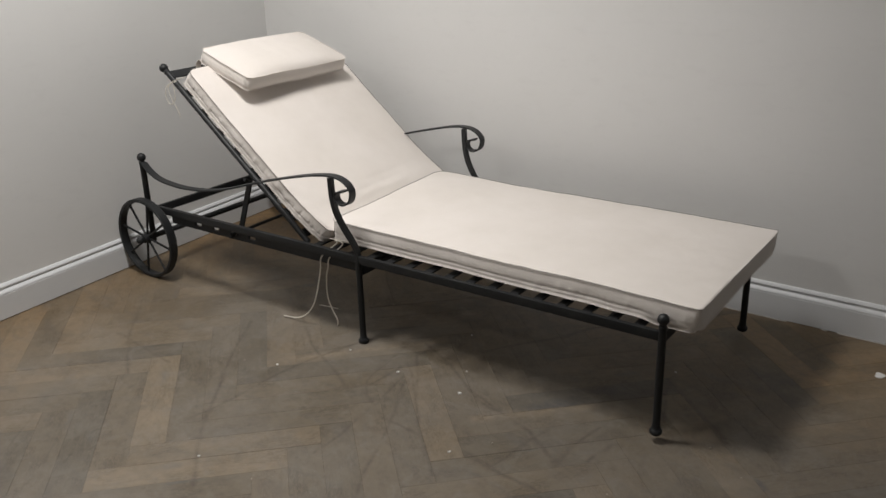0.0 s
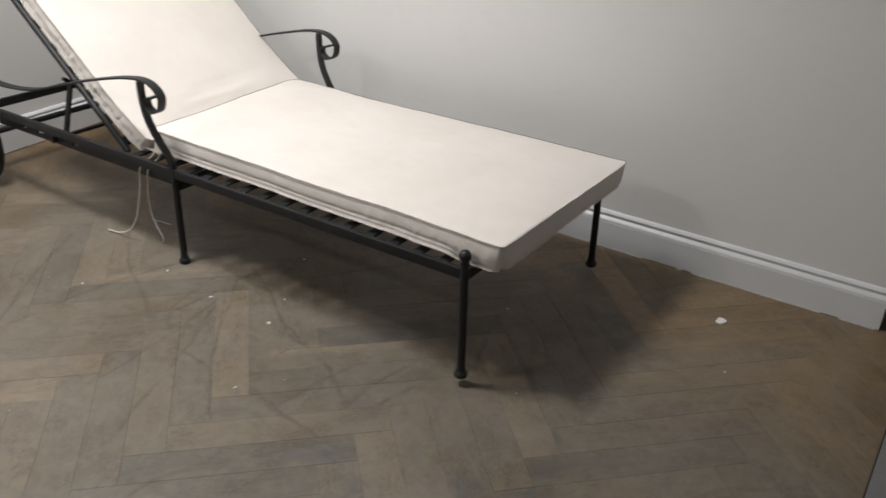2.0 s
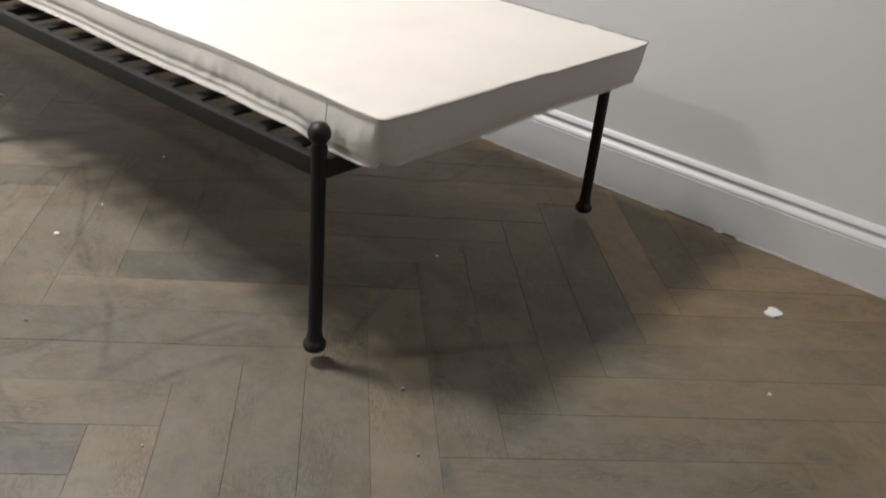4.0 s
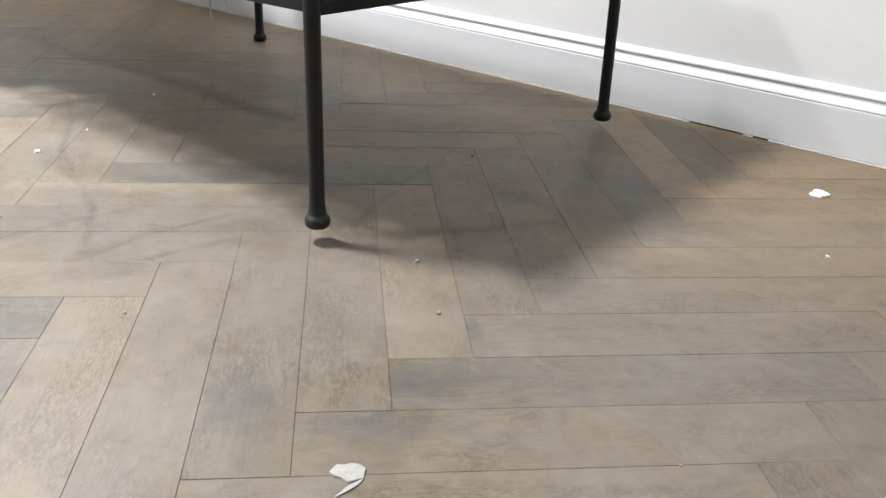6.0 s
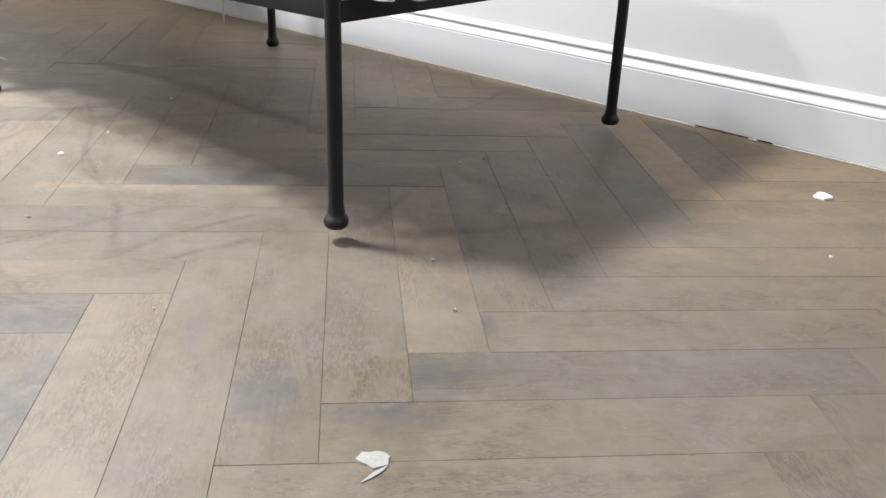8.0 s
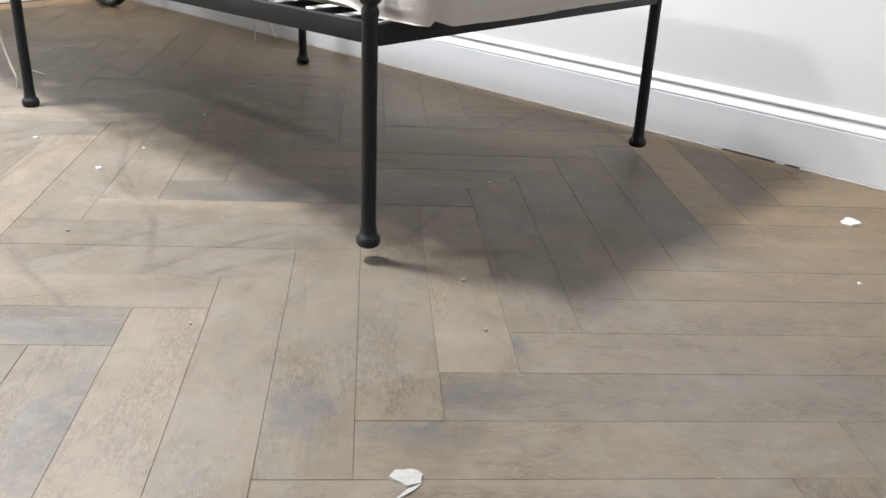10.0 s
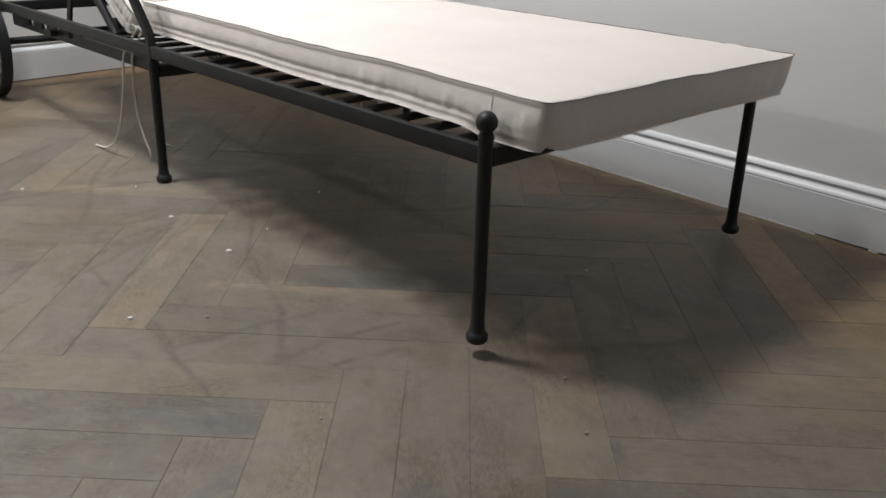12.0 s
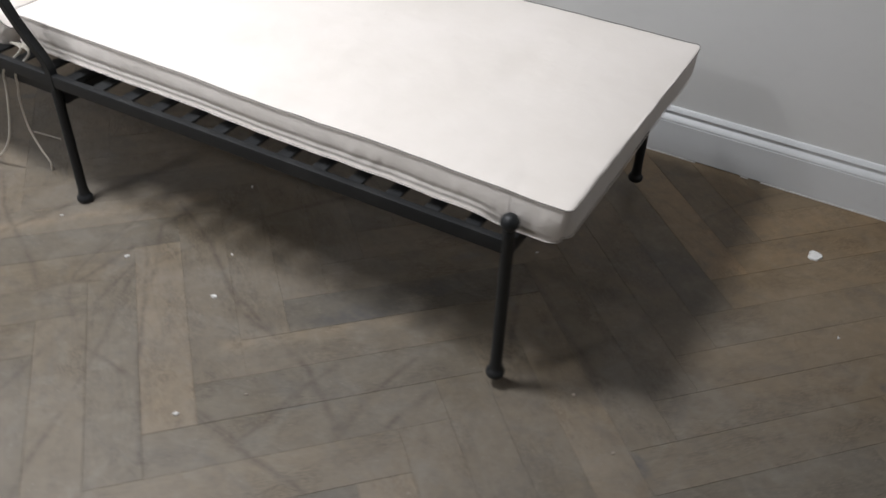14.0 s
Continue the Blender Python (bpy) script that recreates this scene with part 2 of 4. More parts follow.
                best = far if best is None else n.maths("MINIMUM", best, far)
        line = n.ramp(n.maths("MULTIPLY", best, n.maths("MULTIPLY", n.noise(place, 16.0, 3.0), 25.0)), [(0.0, 1.0), (0.03, 0.70), (0.11, 0.0)])
        patchy = n.ramp(n.noise(place, 11.0, 4.0, 0.68), [(0.38, 0.25), (0.58, 1.0)])
        drag = n.maths("MAXIMUM", drag, n.maths("MULTIPLY", line, patchy))
        # pale lines along two plank edges
        marked = None
        for (ax, ay), (bx, by) in PALE_EDGES:
            dx, dy = bx - ax, by - ay
            off = vec("SUBTRACT", near, (ax, ay, 0.0))
            node = n.tree.nodes.new("ShaderNodeClamp")
            n.set(node, "0", n.maths("MULTIPLY", vec("DOT_PRODUCT", off, (dx, dy, 0.0)), 1 / (dx * dx + dy * dy)))
            far = vec("LENGTH", vec("MULTIPLY", vec("SUBTRACT", off, vec("SCALE", (dx, dy, 0.0), Scale=node.outputs[0])), (1.0, 1.0, 0.0)))
            marked = far if marked is None else n.maths("MINIMUM", marked, far)
        pale = n.ramp(n.maths("MULTIPLY", marked, 10.0), [(0.0, 1.0), (0.06, 0.9), (0.14, 0.5), (0.30, 0.0)])
        base = n.mix(n.maths("MULTIPLY", pale, n.ramp(n.noise(place, 18.0, 3.0), [(0.3, 0.35), (0.6, 0.85)])), base, n.mix(1.0, base, (1.44, 1.38, 1.29, 1), "MULTIPLY"))
        stain = None
        knotty = vec("ADD", near, vec("SCALE", vec("SUBTRACT", n.put("ShaderNodeTexNoise", Vector=place, Scale=26.0, Detail=3.0).outputs["Color"], (0.5, 0.5, 0.5)), Scale=0.035))
        for x, y, first, half_long, half_wide in KNOTS:
            d = math.sqrt(0.5)
            way, aside = ((d, d, 0.0), (-d, d, 0.0)) if first else ((-d, d, 0.0), (d, d, 0.0))
            off = vec("SUBTRACT", knotty, (x, y, 0.0))
            a = n.maths("MULTIPLY", vec("DOT_PRODUCT", off, way), 1 / half_long)
            b = n.maths("MULTIPLY", vec("DOT_PRODUCT", off, aside), 1 / half_wide)
            far = n.maths("SQRT", n.maths("ADD", n.maths("MULTIPLY", a, a), n.maths("MULTIPLY", b, b)))
            stain = far if stain is None else n.maths("MINIMUM", stain, far)
        base = n.mix(n.maths("MULTIPLY", n.ramp(stain, [(0.05, 0.95), (0.22, 0.75), (0.7, 0.50), (1.35, 0.0)]), n.maths("MULTIPLY", knotted, n.ramp(n.noise(place, 48.0, 5.0, 0.7), [(0.36, 0.15), (0.60, 1.0)]))), base, (0.068, 0.067, 0.068, 1))
    rub = n.ramp(n.noise(place, 70.0, 4.0, 0.7), [(0.32, 0.35), (0.58, 1.0)])
    base = n.mix(n.maths("MULTIPLY", n.maths("MULTIPLY", drag, rub), 0.66), base, (0.056, 0.041, 0.031, 1))
    # smudged patches where dust was walked in
    smudge = n.ramp(n.noise(n.scaled(place, (1.0, 1.6, 1), None), 6.5, 5.0, 0.68, 1.2), [(0.50, 0.0), (0.70, 1.0)])
    base = n.mix(n.maths("MULTIPLY", n.maths("MULTIPLY", smudge, rub), 0.42), base, (0.085, 0.078, 0.072, 1))
    n.bump(n.maths("ADD", n.maths("MULTIPLY", grain, 0.6), n.maths("MULTIPLY", pore, 0.4)), 0.35, 0.0008)
    rough = n.maths("ADD", n.maths("MULTIPLY", grain, 0.16), n.maths("ADD", n.maths("MULTIPLY", dust_on, 0.4), 0.37))
    return n.finish(base, rough, **{"Specular_IOR_Level": 0.5})


def paint(name, colour, rough, stain, bumpy=0.12, scale=240.0):
    """Rolled wall paint, or brushed gloss on timber: orange peel, faint stains."""
    n = Nodes(name)
    place = n.put("ShaderNodeNewGeometry").outputs["Position"]
    peel = n.noise(place, scale, 2.0)
    blot = n.ramp(n.noise(place, 2.3, 5.0, 0.6), [(0.30, 0.0), (0.75, 1.0)])
    fine = n.ramp(n.noise(n.scaled(place, (11, 11, 30)), 1.0, 4.0, 0.65), [(0.55, 0.0), (0.75, 1.0)])
    marked = tuple(c * (1 - stain) for c in colour)
    col = n.mix(blot, (*colour, 1), (*marked, 1))
    col = n.mix(n.maths("MULTIPLY", fine, stain * 2.2), col, (0.42, 0.41, 0.40, 1))
    n.bump(peel, bumpy, 0.0006)
    return n.finish(col, n.maths("ADD", n.maths("MULTIPLY", blot, 0.12), rough))


def iron(name):
    """Charcoal powder coat on wrought iron."""
    n = Nodes(name)
    co = n.put("ShaderNodeTexCoord").outputs["Object"]
    peel = n.noise(co, 420.0, 2.0)
    blot = n.noise(co, 24.0, 4.0, 0.6)
    dusty = n.ramp(blot, [(0.48, 0.0), (0.80, 1.0)])
    col = n.mix(n.maths("MULTIPLY", dusty, 0.5), (0.013, 0.014, 0.0152, 1), (0.032, 0.032, 0.031, 1))
    n.bump(peel, 0.25, 0.0005)
    return n.finish(col, n.maths("ADD", n.maths("MULTIPLY", blot, 0.22), 0.37), 0.0, **{"Specular_IOR_Level": 0.34})


def canvas(name, colour, strength=0.45):
    """Woven cotton canvas."""
    n = Nodes(name)
    co = n.put("ShaderNodeTexCoord").outputs["Object"]
    weave = None
    for rotation in ((0, 0, 0), (0, 0, math.pi / 2)):
        turned = n.put("ShaderNodeMapping", Vector=co, Rotation=rotation).outputs[0]
        wave = n.put("ShaderNodeTexWave", {"wave_type": "BANDS", "bands_direction": "X"}, Vector=turned, Scale=260.0, Distortion=1.2, Detail=2.0, **{"Detail_Scale": 2.0}).outputs["Fac"]
        weave = wave if weave is None else n.maths("MULTIPLY", weave, wave)
    slub = n.noise(n.scaled(co, (40, 700, 200)), 1.0, 2.0)
    crease = n.noise(co, 26.0, 5.0, 0.55, 0.4)
    blot = n.noise(co, 5.0, 4.0, 0.6)
    col = n.mix(n.ramp(blot, [(0.35, 0.0), (0.75, 1.0)]), (*colour, 1), (colour[0] * 0.93, colour[1] * 0.925, colour[2] * 0.91, 1))
    col = n.mix(n.maths("MULTIPLY", n.ramp(slub, [(0.35, 1.0), (0.55, 0.0)]), 0.03), col, (colour[0] * 0.7, colour[1] * 0.68, colour[2] * 0.64, 1))
    height = n.maths("ADD", n.maths("MULTIPLY", weave, 0.05), n.maths("MULTIPLY", crease, 1.6))
    n.bump(height, strength, 0.0022)
    return n.finish(col, 0.88, 0.0, **{"Specular_IOR_Level": 0.2, "Sheen_Weight": 0.12})


def plain(name, colour, rough, scale=60.0, vary=0.15, bumpy=0.2):
    n = Nodes(name)
    co = n.put("ShaderNodeNewGeometry").outputs["Position"]
    blot = n.noise(co, scale, 4.0, 0.6)
    low = tuple(c * (1 - vary) for c in colour)
    col = n.mix(n.ramp(blot, [(0.3, 0.0), (0.7, 1.0)]), (*colour, 1), (*low, 1))
    n.bump(blot, bumpy, 0.001)
    return n.finish(col, rough)


OAK = oak("smoked_oak", False)
OAK_JOINED = oak("smoked_oak_joined", True)
WALL = paint("warm_grey_wall_paint", (0.72, 0.715, 0.702), 0.62, 0.035)
TRIM = paint("white_trim_gloss", (0.69, 0.70, 0.71), 0.30, 0.05, 0.05, 90.0)
# Unseen south and east walls: coloured dark to cut bounced light.
LOW_BOUNCE_WALL = paint("low_bounce_grey_wall", (0.20, 0.198, 0.195), 0.65, 0.04)
# Never in view; toned down so the ceiling returns less fill light.
CEILING = paint("low_bounce_ceiling", (0.32, 0.32, 0.315), 0.8, 0.02)
IRON = iron("charcoal_iron")
CANVAS = canvas("cream_canvas", (0.735, 0.686, 0.645))
# Upper piping; its dark colour also carries the shade line along the seam.
PIPING = canvas("seam_shade_piping", (0.22, 0.20, 0.185), 0.2)
CORD = plain("cream_cord", (0.66, 0.615, 0.54), 0.85, 900.0, 0.2)
PLASTER = plain("white_plaster", (0.78, 0.77, 0.75), 0.8, 220.0, 0.12, 0.6)
GREY_PLASTER = plain("greyish_plaster", (0.36, 0.35, 0.325), 0.85, 260.0, 0.2, 0.7)
CRUMB = plain("beige_plaster_crumb", (0.44, 0.38, 0.32), 0.85, 220.0, 0.3, 0.6)
SUBFLOOR = plain("dark_joint_filler", (0.125, 0.092, 0.064), 0.9)
# Kept darker so the mostly unseen hall floor bounces less light.
STONE = plain("grey_screed", (0.18, 0.177, 0.174), 0.75, 9.0, 0.25)
DOOR_GREY = plain("dark_grey_door_paint", (0.075, 0.075, 0.078), 0.5, 5.0, 0.1, 0.05)
CAULK = plain("white_caulk", (0.72, 0.71, 0.69), 0.6, 30.0, 0.2, 0.3)


# ---- mesh helpers ----
def mesh_of(name, bm, material, smooth=False, sharp=35):
    bmesh.ops.recalc_face_normals(bm, faces=bm.faces[:])
    data = bpy.data.meshes.new(name)
    if smooth:
        for f in bm.faces:
            f.smooth = True
        limit = radians(sharp)
        for e in bm.edges:
            e.smooth = e.calc_face_angle(0.0) < limit
    bm.to_mesh(data)
    bm.free()
    data.materials.append(material)
    return data


def part(name, bm, material, parent, label="", smooth=True, at=None):
    ob = new(name, mesh_of(name, bm, material, smooth))
    ob.parent = parent
    if at is not None:
        ob.matrix_basis = at
    if label:
        tagged(ob, label)
    return ob


def thing(name, label, category, at=None, group="", kind=""):
    ob = new(name)
    ob.empty_display_size = 0.05
    ob.matrix_basis = at or Matrix()
    return tagged(ob, label, category, group, kind)


def box(x0, x1, y0, y1, z0, z1, bevel=0.0, bm=None):
    bm = bm or bmesh.new()
    made = bmesh.ops.create_cube(bm, size=1.0, matrix=Matrix.Translation(((x0 + x1) / 2, (y0 + y1) / 2, (z0 + z1) / 2)) @ Matrix.Diagonal((x1 - x0, y1 - y0, z1 - z0, 1)))
    if bevel:
        edges = list({e for v in made["verts"] for e in v.link_edges})
        bmesh.ops.bevel(bm, geom=edges, offset=bevel, segments=2, profile=0.6, affect="EDGES", clamp_overlap=True)
    return bm


def smooth_path(points, steps=6, closed=False):
    """A Catmull-Rom curve through the points."""
    pts = [Vector(p) for p in points]
    n = len(pts)
    out = []
    for i in range(n if closed else n - 1):
        if closed:
            a, b, c, d = pts[i - 1], pts[i], pts[(i + 1) % n], pts[(i + 2) % n]
        else:
            a, b, c, d = pts[max(i - 1, 0)], pts[i], pts[i + 1], pts[min(i + 2, n - 1)]
        for k in range(steps):
            t = k / steps
            out.append(0.5 * (2 * b + (c - a) * t + (2 * a - 5 * b + 4 * c - d) * t * t + (3 * b - a - 3 * c + d) * t ** 3))
    if not closed:
        out.append(pts[-1].copy())
    return out


def tube(points, radius, sides=12, closed=False, bm=None):
    bm = bm or bmesh.new()
    pts = [Vector(p) for p in points]
    n = len(pts)
    rings, side = [], None
    for i, p in enumerate(pts):
        if closed:
            way = pts[(i + 1) % n] - pts[i - 1]
        else:
            way = pts[min(i + 1, n - 1)] - pts[max(i - 1, 0)]
        way.normalize()
        if side is None:
            side = way.orthogonal().normalized()
        side = (side - way * side.dot(way)).normalized()
        other = way.cross(side)
        r = radius(i / max(n - 1, 1)) if callable(radius) else radius
        rings.append([bm.verts.new(p + (side * math.cos(2 * math.pi * k / sides) + other * math.sin(2 * math.pi * k / sides)) * r) for k in range(sides)])
    for i in range(n if closed else n - 1):
        a, b = rings[i], rings[(i + 1) % n]
        for k in range(sides):
            bm.faces.new((a[k], a[(k + 1) % sides], b[(k + 1) % sides], b[k]))
    if not closed:
        bm.faces.new(rings[0][::-1])
        bm.faces.new(rings[-1])
    return bm


def strap(points, half_y, half_t, y=0.0, lean=0.0, bm=None):
    """A flat bar that follows a curve in the x-z plane, its width along y. Each point's y tells how far it leans out."""
    bm = bm or bmesh.new()
    pts = [Vector((p[0], 0, p[-1])) for p in points]
    aside = [p[1] * lean if len(p) > 2 else 0.0 for p in points]
    n, rings = len(pts), []
    e = min(half_t * 0.45, 0.0012)
    section = [(-half_y, -half_t + e), (-half_y + e, -half_t), (half_y - e, -half_t), (half_y, -half_t + e),
               (half_y, half_t - e), (half_y - e, half_t), (-half_y + e, half_t), (-half_y, half_t - e)]
    for i, p in enumerate(pts):
        way = (pts[min(i + 1, n - 1)] - pts[max(i - 1, 0)]).normalized()
        up = Vector((-way.z, 0, way.x))
        rings.append([bm.verts.new(p + Vector((0, y + aside[i] + a, 0)) + up * b) for a, b in section])
    for a, b in zip(rings, rings[1:]):
        for k in range(8):
            bm.faces.new((a[k], a[(k + 1) % 8], b[(k + 1) % 8], b[k]))
    bm.faces.new(rings[0][::-1])
    bm.faces.new(rings[-1])
    return bm


def lathe(profile, sides=24, at=None, bm=None):
    """Turn (radius, height) pairs round z."""
    bm = bm or bmesh.new()
    at = at or Matrix()
    rings = []
    for r, z in profile:
        if r < 1e-6:
            rings.append([bm.verts.new(at @ Vector((0, 0, z)))])
        else:
            rings.append([bm.verts.new(at @ Vector((r * math.cos(2 * math.pi * k / sides), r * math.sin(2 * math.pi * k / sides), z))) for k in range(sides)])
    for a, b in zip(rings, rings[1:]):
        for k in range(sides):
            q = [a[k % len(a)], a[(k + 1) % len(a)], b[(k + 1) % len(b)], b[k % len(b)]]
            bm.faces.new(list(dict.fromkeys(q)))
    for end in (rings[0], rings[-1]):
        if len(end) > 1:
            bm.faces.new(end)
    return bm


def ball_profile(radius, centre, start=-0.9, steps=8):
    out = []
    for i in range(steps + 1):
        a = math.asin(start) + (math.pi / 2 - math.asin(start)) * i / steps
        out.append((radius * math.cos(a) if i < steps else 0.0, centre + radius * math.sin(a)))
    return out


# ---- the room ----
def wall(name, x0, x1, y0, y1, label, material=None):
    ob = new(name, mesh_of(name, box(x0, x1, y0, y1, 0.0, ROOM_Z), material or WALL))
    return tagged(ob, label, "wall", kind="structure")


WALL_END = 0.415
wall("wall_north", ROOM_X0 - 0.50, WALL_END, ROOM_Y1, ROOM_Y1 + 0.14, "warm grey painted plaster wall behind the lounger")
west = wall("wall_west", -0.14, 0.0, -8.6, 0.14, "warm grey painted plaster wall beside the wheels")
west.matrix_basis = WEST
wall("wall_south", ROOM_X0 - 0.50, ROOM_X1 + 0.14, ROOM_Y0 - 0.14, ROOM_Y0, "unseen wall closing the room, coloured dark to cut bounced light", LOW_BOUNCE_WALL)
wall("wall_east", ROOM_X1, ROOM_X1 + 0.14, ROOM_Y0, ROOM_Y1 + 0.35, "unseen wall closing the room, coloured dark to cut bounced light", LOW_BOUNCE_WALL)
wall("wall_recess", WALL_END, ROOM_X1, ROOM_Y1 + 0.21, ROOM_Y1 + 0.35, "plain grey wall at the back of the door recess")
tagged(new("ceiling", mesh_of("ceiling", box(ROOM_X0 - 0.50, ROOM_X1 + 0.14, ROOM_Y0 - 0.14, ROOM_Y1 + 0.35, ROOM_Z, ROOM_Z + 0.1), CEILING)), "unseen ceiling, coloured dark to cut bounced light", "ceiling", kind="structure")

door = thing("door_1", "dark grey door leaf set back beside the wall end", "door", kind="structure")
part("leaf", box(WALL_END + 0.012, 1.35, ROOM_Y1 + 0.075, ROOM_Y1 + 0.115, 0.012, 2.08, 0.003), DOOR_GREY, door)
part("frame", box(1.352, 1.42, ROOM_Y1 + 0.02, ROOM_Y1 + 0.14, 0.0, 2.14, 0.003), DOOR_GREY, door)


def skirting(name, length, at, label):
    """Moulded skirting board along local x, its face towards local -y."""
    face = [(0.0, 0.003), (0.0165, 0.003), (0.0165, 0.0845), (0.0150, 0.0855), (0.0150, 0.0870), (0.0162, 0.0880), (0.0158, 0.0905),
            (0.0125, 0.0955), (0.0085, 0.0990), (0.0070, 0.1000), (0.0066, 0.1060), (0.0090, 0.1075), (0.0092, 0.1100), (0.0070, 0.1150), (0.0035, 0.1190), (0.0, 0.1200)]
    bm = bmesh.new()
    a = [bm.verts.new((0, -d, z)) for d, z in face]
    b = [bm.verts.new((length, -d, z)) for d, z in face]
    for k in range(len(face)):
        m = (k + 1) % len(face)
        bm.faces.new((a[k], a[m], b[m], b[k]))
    bm.faces.new(a)
    bm.faces.new(b[::-1])
    ob = new(name, mesh_of(name, bm, TRIM, True, 25))
    ob.matrix_basis = at
    return tagged(ob, label, "skirting", kind="structure")


SKIRT_Y = ROOM_Y1 - 0.0165
skirting("baseboard_north", WALL_END + 2.533, pose(-2.533, ROOM_Y1, 0), "white painted moulded skirting board with scuffs")
skirting("baseboard_west", 8.1, WEST @ pose(0, -8.1185, 0, 0, 0, 90), "white painted moulded skirting board")


def bead(x0, x1, seed):
    """A ragged line of caulk where skirting meets floor."""
    rnd = random.Random(seed)
    count = max(int((x1 - x0) / 0.012), 2)
    path = [(x0 + (x1 - x0) * i / count, SKIRT_Y - 0.0008 - 0.0007 * rnd.random(), 0.0007 + 0.0006 * rnd.random()) for i in range(count + 1)]
    ob = new("trim_caulk", mesh_of("trim_caulk", tube(path, 0.0016, 6), CAULK, True))
    return tagged(ob, "thin ragged white caulk line under the skirting", "caulk", kind="structure")


for i, (x0, x1) in enumerate(((-2.50, -0.262), (-0.155, -0.137), (-0.108, 0.262), (0.312, 0.405))):
    bead(x0, x1, i)


# ---- the lounger ----
TILT_UP = 1.0
BASE = pose(-1.33, 2.4585, 0, 0, -TILT_UP, -0.95)
HALF, RAIL = 0.3475, 0.293
END_X, REAR_X = 0.970, -0.997
AXLE_Z, WHEEL_R = 0.1675, 0.150

lounger = thing("sun_lounger", "charcoal wrought iron sun lounger with wheels and scrolled arms, back raised", "sun lounger", BASE)


def leg_profile(bottom, top):
    return [(0.0, bottom), (0.0128, bottom), (0.0154, bottom + 0.0025), (0.0165, bottom + 0.007), (0.0160, bottom + 0.012), (0.0132, bottom + 0.0155), (0.0114, bottom + 0.018), (0.0112, bottom + 0.024), (0.0102, bottom + 0.029), (0.0100, bottom + 0.036), (0.0100, top)]


def leg_with_knob(x, y):
    top = 0.311
    prof = leg_profile(0.004, top)[:-1] + [(0.0100, top - 0.012), (0.0108, top - 0.010), (0.0108, top - 0.004), (0.0085, top + 0.001)] + ball_profile(0.0150, top + 0.014, -0.82)
    part("leg", lathe(prof, 24, Matrix.Translation((x, y, 0))), IRON, lounger)


def scroll_arm(y):
    """Front leg that bends up into the arm post, the arm and its scroll."""
    part("leg", lathe(leg_profile(0.0, 0.262), 24, Matrix.Translation((0.004, y, 0))), IRON, lounger)
    lean = -0.0155 if y < 0 else 0.0
    post = [(0.004, 0, 0.255), (0.003, 0, 0.285), (0.000, 0, 0.308), (-0.010, 0.15, 0.332), (-0.030, 0.35, 0.362), (-0.050, 0.6, 0.398), (-0.063, 0.85, 0.435), (-0.069, 1, 0.478), (-0.071, 1, 0.531)]
    part("arm_post", strap(smooth_path(post, 5), 0.0085, 0.0075, y, lean), IRON, lounger)
    ahead = -0.006 if y > 0 else 0.0
    arm = [(-0.988, 0, 0.446), (-0.962, 0.08, 0.426), (-0.930, 0.2, 0.410), (-0.895, 0.35, 0.400), (-0.852, 0.5, 0.395), (-0.775, 0.85, 0.393), (-0.695, 1, 0.397), (-0.620, 1, 0.406), (-0.547, 1, 0.421), (-0.434, 1, 0.454),
           (-0.300, 1, 0.492), (-0.175, 1, 0.522), (-0.115, 1, 0.533), (-0.070, 1, 0.538), (-0.033, 1, 0.535), (-0.006, 1, 0.523), (0.010, 1, 0.505), (0.011, 1, 0.487), (0.004, 1, 0.469), (-0.011, 1, 0.458),
           (-0.030, 1, 0.455), (-0.045, 1, 0.462), (-0.051, 1, 0.475), (-0.046, 1, 0.488), (-0.033, 1, 0.494), (-0.016, 1, 0.497)]
    arm = [(x + ahead * (x > -0.15), a, z) for x, a, z in arm]
    part("arm", strap(smooth_path(arm, 5), 0.0135, 0.0028, y, lean), IRON, lounger, "flat iron arm ending in a scroll")


def rear_post(y):
    prof = [(0.0, AXLE_Z - 0.018), (0.0105, AXLE_Z - 0.018), (0.0105, 0.440), (0.0118, 0.442), (0.0118, 0.448), (0.0085, 0.452)] + ball_profile(0.0160, 0.466, -0.82)
    part("rear_post", lathe(prof, 20, Matrix.Translation((REAR_X, y, 0))), IRON, lounger)


